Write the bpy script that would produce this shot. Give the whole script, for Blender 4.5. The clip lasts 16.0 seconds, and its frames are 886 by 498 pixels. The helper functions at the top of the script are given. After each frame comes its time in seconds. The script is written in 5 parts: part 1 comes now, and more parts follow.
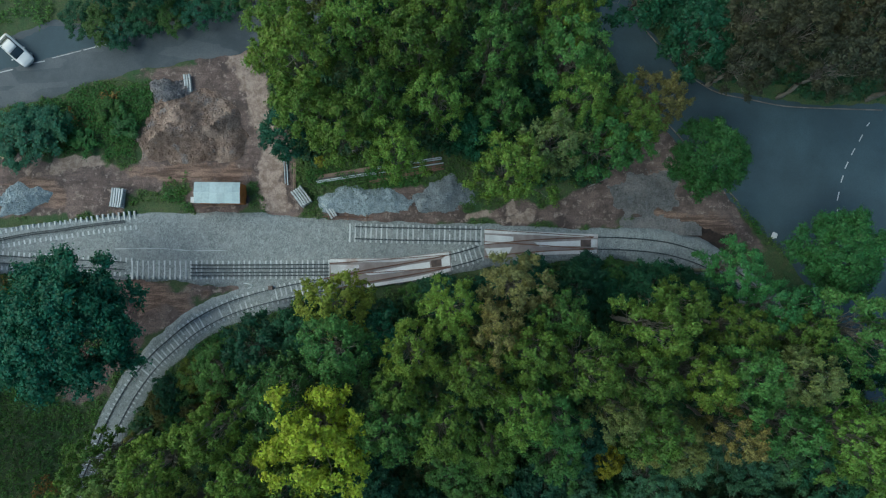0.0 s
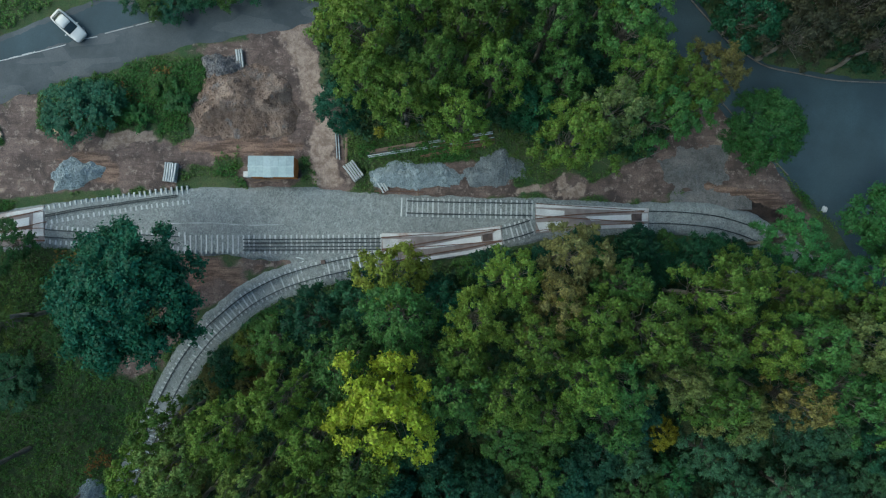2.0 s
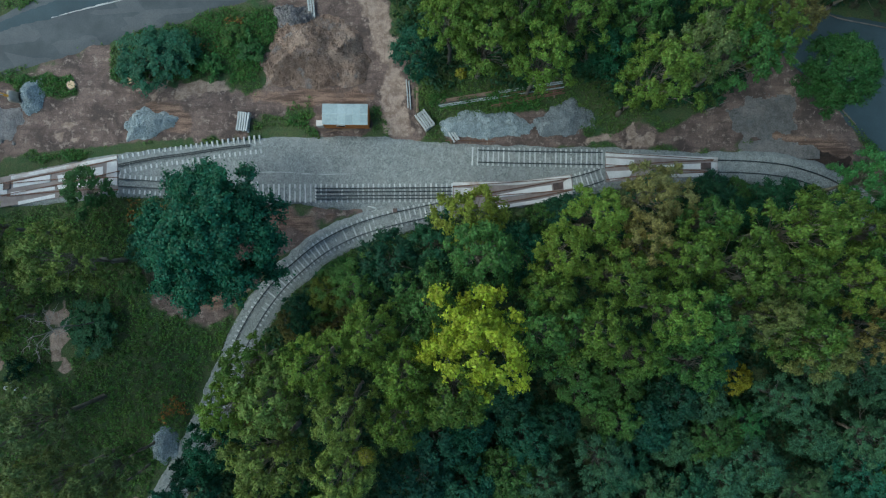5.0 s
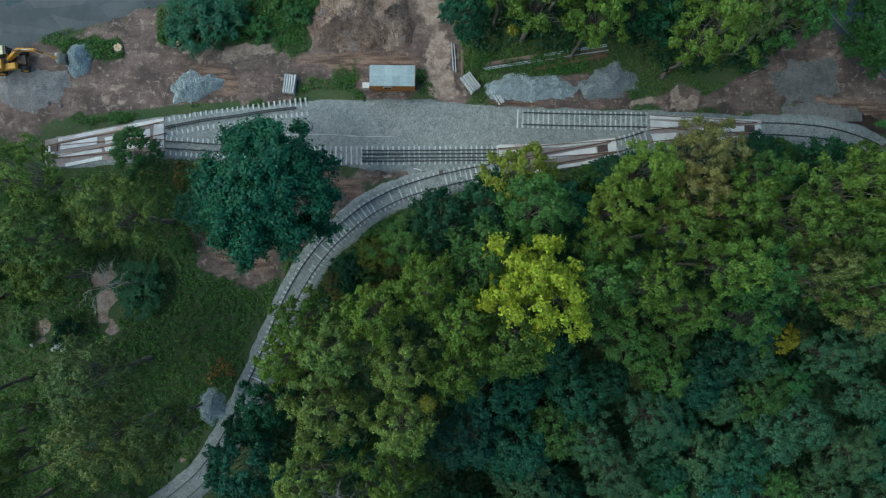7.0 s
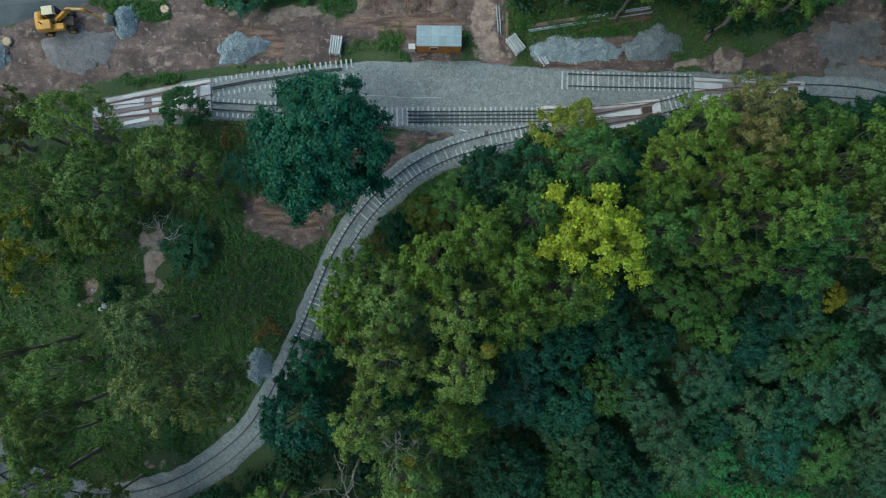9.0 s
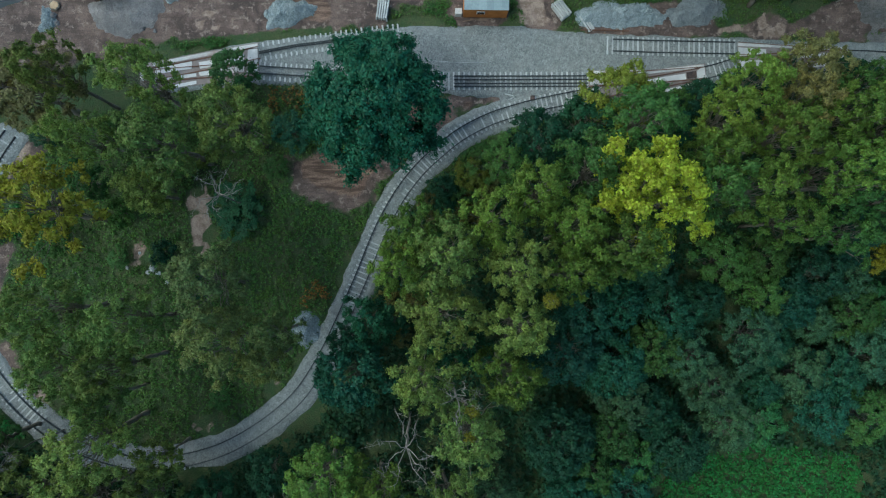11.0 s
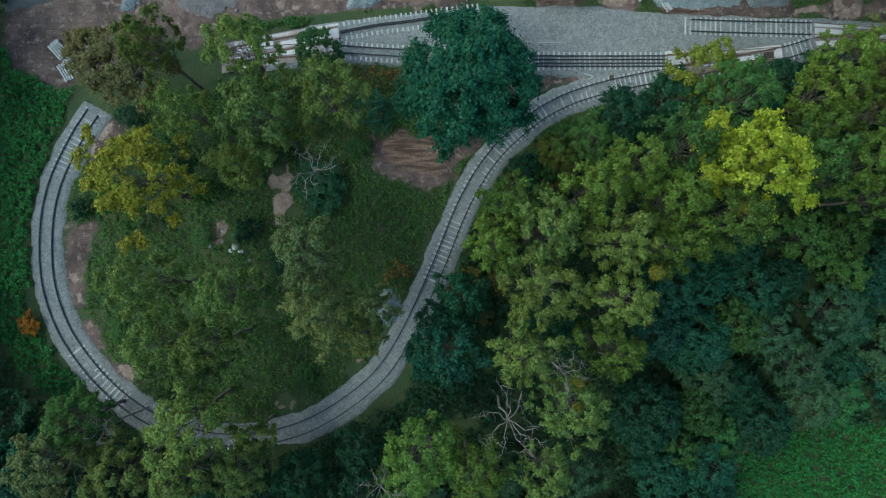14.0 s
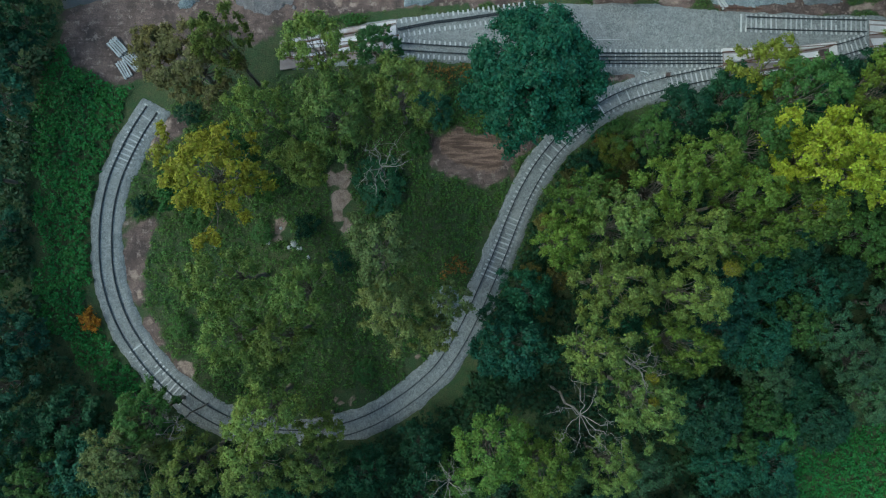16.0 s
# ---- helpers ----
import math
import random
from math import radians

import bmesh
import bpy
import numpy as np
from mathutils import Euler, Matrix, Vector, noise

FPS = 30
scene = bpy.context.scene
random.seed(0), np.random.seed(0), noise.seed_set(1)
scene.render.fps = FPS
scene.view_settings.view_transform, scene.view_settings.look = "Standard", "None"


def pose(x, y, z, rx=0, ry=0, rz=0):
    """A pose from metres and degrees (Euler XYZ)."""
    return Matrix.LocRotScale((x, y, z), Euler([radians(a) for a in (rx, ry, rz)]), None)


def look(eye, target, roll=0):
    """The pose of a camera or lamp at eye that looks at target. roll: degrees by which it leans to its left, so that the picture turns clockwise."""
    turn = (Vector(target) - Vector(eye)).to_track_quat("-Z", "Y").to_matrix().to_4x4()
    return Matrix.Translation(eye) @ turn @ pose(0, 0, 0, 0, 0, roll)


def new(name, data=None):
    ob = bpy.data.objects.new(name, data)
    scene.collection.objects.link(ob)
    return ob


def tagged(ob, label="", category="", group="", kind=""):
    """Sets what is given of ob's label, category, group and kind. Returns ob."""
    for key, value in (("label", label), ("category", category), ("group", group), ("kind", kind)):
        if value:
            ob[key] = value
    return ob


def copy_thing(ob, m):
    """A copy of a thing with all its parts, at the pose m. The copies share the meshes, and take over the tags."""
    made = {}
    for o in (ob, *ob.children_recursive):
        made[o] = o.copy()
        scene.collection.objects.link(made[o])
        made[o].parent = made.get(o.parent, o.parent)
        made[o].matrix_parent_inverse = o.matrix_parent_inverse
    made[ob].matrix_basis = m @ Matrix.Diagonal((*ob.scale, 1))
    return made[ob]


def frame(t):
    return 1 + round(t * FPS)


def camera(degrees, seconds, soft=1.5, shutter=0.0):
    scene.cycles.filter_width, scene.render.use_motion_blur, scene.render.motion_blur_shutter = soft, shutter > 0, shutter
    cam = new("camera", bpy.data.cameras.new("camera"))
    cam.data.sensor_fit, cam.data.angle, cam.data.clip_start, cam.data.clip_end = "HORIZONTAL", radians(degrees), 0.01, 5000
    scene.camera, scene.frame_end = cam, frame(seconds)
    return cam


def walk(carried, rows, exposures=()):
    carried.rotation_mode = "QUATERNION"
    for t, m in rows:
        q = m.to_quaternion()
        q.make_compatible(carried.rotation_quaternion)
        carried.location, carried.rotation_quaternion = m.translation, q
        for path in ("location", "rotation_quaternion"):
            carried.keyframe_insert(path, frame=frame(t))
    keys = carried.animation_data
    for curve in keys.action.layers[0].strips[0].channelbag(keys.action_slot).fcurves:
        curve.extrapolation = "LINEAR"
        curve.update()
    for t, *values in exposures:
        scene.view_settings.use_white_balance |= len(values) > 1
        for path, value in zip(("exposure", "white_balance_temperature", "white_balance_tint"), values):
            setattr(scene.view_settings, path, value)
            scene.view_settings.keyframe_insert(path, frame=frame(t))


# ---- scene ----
cam = camera(72.0, 16.0, soft=1.2)
METRES, EYE, TILT, LEAN, TURN = 56.4, 72.4, -88.7, -1.2, 0.0
ROWS = [
    (0.0, 0.0000, 0.0000, 0.0000, 0.00, 0.00, -0.00),
    (0.5, -0.0272, -0.0009, -0.0101, 0.05, -0.04, 0.03),
    (1.0, -0.0537, -0.0016, -0.0228, 0.09, -0.06, 0.05),
    (1.5, -0.0802, -0.0025, -0.0375, 0.09, -0.04, 0.08),
    (2.0, -0.1058, -0.0035, -0.0533, 0.10, -0.04, 0.11),
    (2.5, -0.1311, -0.0047, -0.0700, 0.11, -0.02, 0.14),
    (3.0, -0.1564, -0.0056, -0.0873, 0.11, -0.04, 0.16),
    (3.5, -0.1810, -0.0067, -0.1059, 0.12, 0.01, 0.19),
    (4.0, -0.2057, -0.0078, -0.1246, 0.15, 0.04, 0.21),
    (6.5, -0.3301, -0.0124, -0.2292, -0.00, 0.37, 0.30),
    (7.0, -0.3543, -0.0135, -0.2502, -0.00, 0.40, 0.31),
    (7.5, -0.3783, -0.0142, -0.2720, 0.01, 0.46, 0.30),
    (8.0, -0.4028, -0.0154, -0.2926, -0.02, 0.46, 0.32),
    (8.5, -0.4271, -0.0163, -0.3139, -0.04, 0.49, 0.32),
    (9.0, -0.4510, -0.0175, -0.3349, -0.02, 0.50, 0.32),
    (11.5, -0.5826, -0.0210, -0.4284, -0.33, 0.71, 0.32),
    (12.0, -0.6110, -0.0219, -0.4381, -0.37, 0.72, 0.32),
    (12.5, -0.6403, -0.0227, -0.4454, -0.39, 0.71, 0.31),
    (13.0, -0.6687, -0.0235, -0.4509, -0.40, 0.70, 0.31),
    (13.5, -0.6988, -0.0243, -0.4551, -0.44, 0.67, 0.31),
    (14.0, -0.7285, -0.0252, -0.4584, -0.43, 0.66, 0.31),
    (14.5, -0.7591, -0.0260, -0.4601, -0.46, 0.61, 0.30),
    (15.0, -0.7898, -0.0267, -0.4615, -0.49, 0.59, 0.31),
    (15.5, -0.8210, -0.0275, -0.4613, -0.50, 0.52, 0.31),
    (16.0, -0.8519, -0.0280, -0.4611, -0.51, 0.50, 0.32),
]
walk(cam, [(t, pose(0, 0, EYE, TILT, LEAN, TURN) @ pose(METRES * x, METRES * y, METRES * z, 90 + pitch, roll, yaw)) for t, x, y, z, yaw, pitch, roll in ROWS], ((0.0, 0.41, 5720, -7), (16.0, 0.41, 5720, -7)))

# ---- light: an overcast evening sky ----
world = bpy.data.worlds.new("sky")
scene.world = world
world.use_nodes = True
wn = world.node_tree.nodes
sky = wn.new("ShaderNodeTexSky")
sky.sky_type, sky.sun_disc = "NISHITA", False
sky.sun_elevation, sky.sun_rotation = radians(38), radians(-60)
sky.air_density, sky.dust_density, sky.ozone_density = 1.2, 2.5, 1.5
world.node_tree.links.new(sky.outputs[0], wn["Background"].inputs[0])
wn["Background"].inputs[1].default_value = 0.15
sun = new("sun", bpy.data.lights.new("sun", "SUN"))
sun.data.energy, sun.data.angle, sun.data.color = 1.1, radians(24), (1.0, 0.95, 0.84)
sun.matrix_world = look((0, 0, 60), (34, 20, 0))

# ---- small numeric helpers ----


def lattice(ix, iy, seed):
    s = np.sin(ix * 127.1 + iy * 311.7 + seed * 74.7) * 43758.5453
    return s - np.floor(s)


def vnoise(x, y, scale, seed=0):
    """Smooth value noise from 0 to 1, with features about scale metres wide."""
    x, y = np.asarray(x, float) / scale, np.asarray(y, float) / scale
    ix, iy = np.floor(x), np.floor(y)
    fx, fy = x - ix, y - iy
    fx, fy = fx * fx * (3 - 2 * fx), fy * fy * (3 - 2 * fy)
    a, b = lattice(ix, iy, seed), lattice(ix + 1, iy, seed)
    c, d = lattice(ix, iy + 1, seed), lattice(ix + 1, iy + 1, seed)
    return (a * (1 - fx) + b * fx) * (1 - fy) + (c * (1 - fx) + d * fx) * fy


def fbm(x, y, scale, seed=0, octaves=3):
    total, amp, out = 0, 1.0, 0
    for k in range(octaves):
        out = out + amp * vnoise(x, y, scale / 2 ** k, seed + 7 * k)
        total += amp
        amp *= 0.5
    return out / total


def inside(pts, x, y):
    """Signed distance to a polygon, positive inside."""
    x, y = np.asarray(x, float), np.asarray(y, float)
    best, sign = np.full(x.shape, 1e9), np.zeros(x.shape, bool)
    for (ax, ay), (bx, by) in zip(pts, pts[1:] + pts[:1]):
        ex, ey = bx - ax, by - ay
        s = np.clip(((x - ax) * ex + (y - ay) * ey) / (ex * ex + ey * ey + 1e-9), 0, 1)
        best = np.minimum(best, np.hypot(x - ax - s * ex, y - ay - s * ey))
        if ay != by:
            sign ^= ((ay > y) != (by > y)) & (x < ex * (y - ay) / ey + ax)
    return np.where(sign, best, -best)


def near_line(pts, x, y):
    """Distance to an open line of points."""
    x, y = np.asarray(x, float), np.asarray(y, float)
    best = np.full(x.shape, 1e9)
    for (ax, ay), (bx, by) in zip(pts, pts[1:]):
        ex, ey = bx - ax, by - ay
        s = np.clip(((x - ax) * ex + (y - ay) * ey) / (ex * ex + ey * ey + 1e-9), 0, 1)
        best = np.minimum(best, np.hypot(x - ax - s * ex, y - ay - s * ey))
    return best


def ramp(v, lo, hi):
    return np.clip((v - lo) / (hi - lo), 0, 1)


def glide(pts, step):
    """Points every step metres along a smooth line through pts."""
    p = [Vector((*q[:2], 0)) for q in pts]
    p = [2 * p[0] - p[1], *p, 2 * p[-1] - p[-2]]
    fine = []
    for a, b, c, d in zip(p, p[1:], p[2:], p[3:]):
        for k in range(24):
            t = k / 24
            fine.append(0.5 * (2 * b + (c - a) * t + (2 * a - 5 * b + 4 * c - d) * t * t + (3 * b - a - 3 * c + d) * t ** 3))
    fine.append(p[-2])
    out, gone = [fine[0]], 0.0
    for a, b in zip(fine, fine[1:]):
        length = (b - a).length
        while gone + length >= step:
            a = a + (b - a) * ((step - gone) / length)
            out.append(a)
            length, gone = (b - a).length, 0.0
        gone += length
    return [(v.x, v.y) for v in out]


# ---- materials ----


def material(name, base, rough=0.8, metal=0.0):
    m = bpy.data.materials.new(name)
    m.use_nodes = True
    p = m.node_tree.nodes["Principled BSDF"]
    p.inputs["Base Color"].default_value = (*base, 1)
    p.inputs["Roughness"].default_value, p.inputs["Metallic"].default_value = rough, metal
    return m, m.node_tree.nodes, m.node_tree.links, p


def noise_node(n, l, scale, detail=4, vector=None, rough=0.62):
    t = n.new("ShaderNodeTexNoise")
    t.inputs["Scale"].default_value, t.inputs["Detail"].default_value, t.inputs["Roughness"].default_value = scale, detail, rough
    if vector:
        l.new(vector, t.inputs["Vector"])
    return t.outputs[0]


def mix(n, l, fac, a, b, mode="MIX"):
    x = n.new("ShaderNodeMix")
    x.data_type, x.blend_type = "RGBA", mode
    for socket, value in ((x.inputs[0], fac), (x.inputs[6], a), (x.inputs[7], b)):
        if isinstance(value, (int, float)):
            socket.default_value = value
        elif isinstance(value, tuple):
            socket.default_value = (*value, 1)
        else:
            l.new(value, socket)
    return x.outputs[2]


def span(n, l, value, lo, hi, to_lo=0.0, to_hi=1.0):
    r = n.new("ShaderNodeMapRange")
    l.new(value, r.inputs[0])
    for k, v in zip((1, 2, 3, 4), (lo, hi, to_lo, to_hi)):
        r.inputs[k].default_value = v
    return r.outputs[0]


def bump(n, l, p, height, strength, distance):
    b = n.new("ShaderNodeBump")
    b.inputs["Strength"].default_value, b.inputs["Distance"].default_value = strength, distance
    l.new(height, b.inputs["Height"])
    l.new(b.outputs[0], p.inputs["Normal"])


def rough_surface(name, dark, light, scale, rough=0.85, metal=0.0, grain=8.0, depth=0.02, stain=None):
    """Two tones at a large scale, grain at a small one, both with relief; varied from object to object."""
    m, n, l, p = material(name, dark, rough, metal)
    geo = n.new("ShaderNodeNewGeometry").outputs["Position"]
    big, small = noise_node(n, l, scale, 5, geo), noise_node(n, l, scale * grain, 4, geo)
    tone = mix(n, l, span(n, l, big, 0.35, 0.65), dark, light)
    if stain:
        tone = mix(n, l, span(n, l, noise_node(n, l, scale * 0.37, 6, geo), 0.55, 0.68), tone, stain)
    shade = n.new("ShaderNodeObjectInfo").outputs["Random"]
    tone = mix(n, l, span(n, l, small, 0.3, 0.7, 0.0, 0.45), tone, tuple(0.45 * c for c in dark))
    tone = mix(n, l, span(n, l, shade, 0, 1, 0.0, 0.3), tone, tuple(min(1, 1.5 * c) for c in light))
    l.new(tone, p.inputs["Base Color"])
    bump(n, l, p, small, 0.6, depth)
    return m


def gravel(name, dark, light, size, dust, drift=(0.5, 0.72, 0.65), relief=0.6):
    """Broken stone: single stones as cells with their own tone, and dust in drifts."""
    m, n, l, p = material(name, dark, 0.9)
    geo = n.new("ShaderNodeNewGeometry").outputs["Position"]
    v = n.new("ShaderNodeTexVoronoi")
    v.inputs["Scale"].default_value = 1 / size
    l.new(geo, v.inputs["Vector"])
    bw = n.new("ShaderNodeRGBToBW")
    l.new(v.outputs["Color"], bw.inputs[0])
    tone = mix(n, l, bw.outputs[0], dark, light)
    tone = mix(n, l, span(n, l, noise_node(n, l, 0.45, 5, geo), drift[0], drift[1], 0, drift[2]), tone, dust)
    tone = mix(n, l, span(n, l, noise_node(n, l, 1.6, 4, geo), 0.35, 0.7, 0, 0.4), tone, tuple(0.6 * c for c in dark))
    l.new(tone, p.inputs["Base Color"])
    bump(n, l, p, v.outputs["Distance"], relief, size * 0.7)
    return m


BALLAST = gravel("grey_ballast", (0.125, 0.140, 0.137), (0.365, 0.385, 0.375), 0.11, (0.31, 0.32, 0.305))
CHIPPINGS = gravel("blue_grey_chippings", (0.14, 0.18, 0.195), (0.44, 0.50, 0.52), 0.12, (0.35, 0.39, 0.40))
FINE_GRAVEL = gravel("grey_fine_gravel", (0.12, 0.138, 0.150), (0.30, 0.33, 0.345), 0.10, (0.25, 0.265, 0.27), relief=0.6)


def loam(name, dark, mid, pale, grey):
    """Dug earth: clods, pale crusts and grey rubble mixed in, lumpy at three sizes."""
    m, n, l, p = material(name, mid, 0.95)
    geo = n.new("ShaderNodeNewGeometry").outputs["Position"]
    big, clod, fine = noise_node(n, l, 0.35, 8, geo, 0.7), noise_node(n, l, 1.6, 8, geo, 0.75), noise_node(n, l, 7.0, 6, geo, 0.7)
    tone = mix(n, l, span(n, l, clod, 0.40, 0.60), dark, mid)
    tone = mix(n, l, span(n, l, big, 0.50, 0.62, 0, 0.85), tone, pale)
    tone = mix(n, l, span(n, l, noise_node(n, l, 0.6, 8, geo, 0.75), 0.56, 0.64, 0, 0.8), tone, grey)
    tone = mix(n, l, span(n, l, fine, 0.45, 0.68, 0, 0.65), tone, tuple(0.5 * c for c in dark))
    l.new(tone, p.inputs["Base Color"])
    lump = n.new("ShaderNodeMath")
    lump.operation = "MULTIPLY_ADD"
    l.new(clod, lump.inputs[0])
    lump.inputs[1].default_value = 2.5
    l.new(fine, lump.inputs[2])
    bump(n, l, p, lump.outputs[0], 0.8, 0.22)
    return m


SPOIL = loam("brown_spoil", (0.175, 0.116, 0.086), (0.335, 0.235, 0.180), (0.46, 0.345, 0.275), (0.27, 0.25, 0.24))
RUBBLE = loam("pale_rubble", (0.12, 0.115, 0.12), (0.30, 0.285, 0.285), (0.40, 0.36, 0.335), (0.20, 0.21, 0.22))
DAMP_SAND = loam("grey_damp_sand", (0.19, 0.18, 0.18), (0.27, 0.26, 0.26), (0.33, 0.315, 0.31), (0.22, 0.23, 0.235))
SPREAD = loam("trampled_gravel", (0.13, 0.125, 0.12), (0.21, 0.205, 0.20), (0.27, 0.25, 0.235), (0.17, 0.175, 0.18))
CONCRETE = rough_surface("pale_concrete", (0.36, 0.378, 0.375), (0.54, 0.555, 0.55), 0.8, grain=9)
SLAB = rough_surface("white_concrete_panel", (0.47, 0.46, 0.45), (0.70, 0.69, 0.675), 0.7, grain=12, stain=(0.34, 0.22, 0.17))
SLAB_BED = rough_surface("rust_stained_bed", (0.15, 0.115, 0.10), (0.29, 0.25, 0.235), 1.1)
STEEL = rough_surface("dark_rail_steel", (0.030, 0.038, 0.044), (0.070, 0.078, 0.082), 2.0, 0.5, 0.6)
RUST = rough_surface("rusty_rail_steel", (0.11, 0.055, 0.035), (0.22, 0.12, 0.085), 2.0, 0.7, 0.3)
BARK = rough_surface("grey_bark", (0.10, 0.085, 0.065), (0.22, 0.20, 0.165), 1.5, depth=0.05)
DEADWOOD = rough_surface("bleached_dead_wood", (0.17, 0.155, 0.135), (0.32, 0.30, 0.27), 1.5)
CUTWOOD = rough_surface("fresh_cut_wood", (0.42, 0.29, 0.17), (0.58, 0.43, 0.28), 2.0)


def asphalt(name, dark, light, patch):
    m, n, l, p = material(name, dark, 0.8)
    geo = n.new("ShaderNodeNewGeometry").outputs["Position"]
    tone = mix(n, l, span(n, l, noise_node(n, l, 0.16, 6, geo), 0.38, 0.66), dark, light)
    v = n.new("ShaderNodeTexVoronoi")
    v.feature, v.distance = "F1", "CHEBYCHEV"
    v.inputs["Scale"].default_value = 0.55
    lay = n.new("ShaderNodeMapping")
    lay.inputs["Rotation"].default_value, lay.inputs["Scale"].default_value = (0, 0, radians(-14)), (0.35, 1.0, 1.0)
    l.new(geo, lay.inputs["Vector"])
    warp = mix(n, l, 0.25, lay.outputs[0], n.new("ShaderNodeTexNoise").outputs["Color"], "ADD")
    l.new(warp, v.inputs["Vector"])
    bw = n.new("ShaderNodeRGBToBW")
    l.new(v.outputs["Color"], bw.inputs[0])
    tone = mix(n, l, span(n, l, bw.outputs[0], 0.60, 0.70, 0, 0.28), tone, patch)
    tone = mix(n, l, span(n, l, noise_node(n, l, 6, 6, geo), 0.4, 0.7, 0, 0.35), tone, tuple(0.6 * c for c in dark))
    l.new(tone, p.inputs["Base Color"])
    bump(n, l, p, noise_node(n, l, 14, 3, geo), 0.3, 0.01)
    return m


ASPHALT_OLD = asphalt("worn_asphalt", (0.046, 0.057, 0.064), (0.098, 0.110, 0.116), (0.145, 0.152, 0.154))
ASPHALT = asphalt("dark_asphalt", (0.028, 0.050, 0.062), (0.046, 0.078, 0.092), (0.040, 0.064, 0.076))
PAINT = rough_surface("worn_road_paint", (0.32, 0.32, 0.315), (0.50, 0.50, 0.485), 3.0)


def ground_material():
    """Grass and weeds, with bare earth, pale sand and rust-red soil where the ground is trodden or dug."""
    m, n, l, p = material("grass_and_soil", (0.05, 0.07, 0.03), 0.95)
    geo = n.new("ShaderNodeNewGeometry").outputs["Position"]
    n1, n2, n3 = noise_node(n, l, 0.22, 5, geo), noise_node(n, l, 1.3, 5, geo), noise_node(n, l, 7.0, 4, geo)
    grass = mix(n, l, span(n, l, n1, 0.38, 0.62), (0.040, 0.088, 0.027), (0.080, 0.108, 0.038))
    grass = mix(n, l, span(n, l, n2, 0.45, 0.75, 0, 0.6), grass, (0.11, 0.088, 0.045))
    grass = mix(n, l, span(n, l, n3, 0.42, 0.64, 0, 0.65), grass, (0.014, 0.032, 0.011))
    lay = n.new("ShaderNodeMapping")
    lay.inputs["Scale"].default_value = (0.22, 1.5, 1.0)
    l.new(geo, lay.inputs["Vector"])
    n4, n5 = noise_node(n, l, 0.30, 8, geo, 0.7), noise_node(n, l, 1.1, 8, geo, 0.72)
    ruts = noise_node(n, l, 1.1, 7, lay.outputs[0], 0.68)
    earth = mix(n, l, span(n, l, n4, 0.42, 0.58), (0.074, 0.053, 0.047), (0.190, 0.134, 0.112))
    earth = mix(n, l, span(n, l, n5, 0.54, 0.62, 0, 0.75), earth, (0.36, 0.285, 0.24))
    earth = mix(n, l, span(n, l, ruts, 0.52, 0.62, 0, 0.6), earth, (0.075, 0.054, 0.046))
    earth = mix(n, l, span(n, l, n3, 0.48, 0.66, 0, 0.55), earth, (0.05, 0.038, 0.033))
    sand = mix(n, l, span(n, l, n5, 0.40, 0.58), (0.20, 0.142, 0.112), (0.38, 0.292, 0.236))
    sand = mix(n, l, span(n, l, n3, 0.5, 0.7, 0, 0.5), sand, (0.11, 0.08, 0.06))
    red = mix(n, l, span(n, l, ruts, 0.42, 0.58), (0.10, 0.062, 0.045), (0.29, 0.19, 0.14))
    red = mix(n, l, span(n, l, n3, 0.45, 0.66, 0, 0.7), red, (0.055, 0.036, 0.028))
    wet = mix(n, l, span(n, l, n5, 0.4, 0.6), (0.018, 0.013, 0.011), (0.055, 0.036, 0.027))
    tone = grass
    for key, colour, lo, hi in (("earth", earth, 0.40, 0.60), ("red", red, 0.45, 0.65), ("sand", sand, 0.45, 0.62), ("wet", wet, 0.45, 0.6)):
        a = n.new("ShaderNodeAttribute")
        a.attribute_name = key
        s = n.new("ShaderNodeMath")
        s.operation = "MULTIPLY_ADD"
        l.new(n2, s.inputs[0])
        s.inputs[1].default_value = 0.5
        l.new(a.outputs["Fac"], s.inputs[2])
        f = n.new("ShaderNodeMath")
        f.operation = "SUBTRACT"
        l.new(s.outputs[0], f.inputs[0])
        f.inputs[1].default_value = 0.25
        tone = mix(n, l, span(n, l, f.outputs[0], lo, hi), tone, colour)
    l.new(tone, p.inputs["Base Color"])
    bump(n, l, p, n3, 0.9, 0.12)
    return m


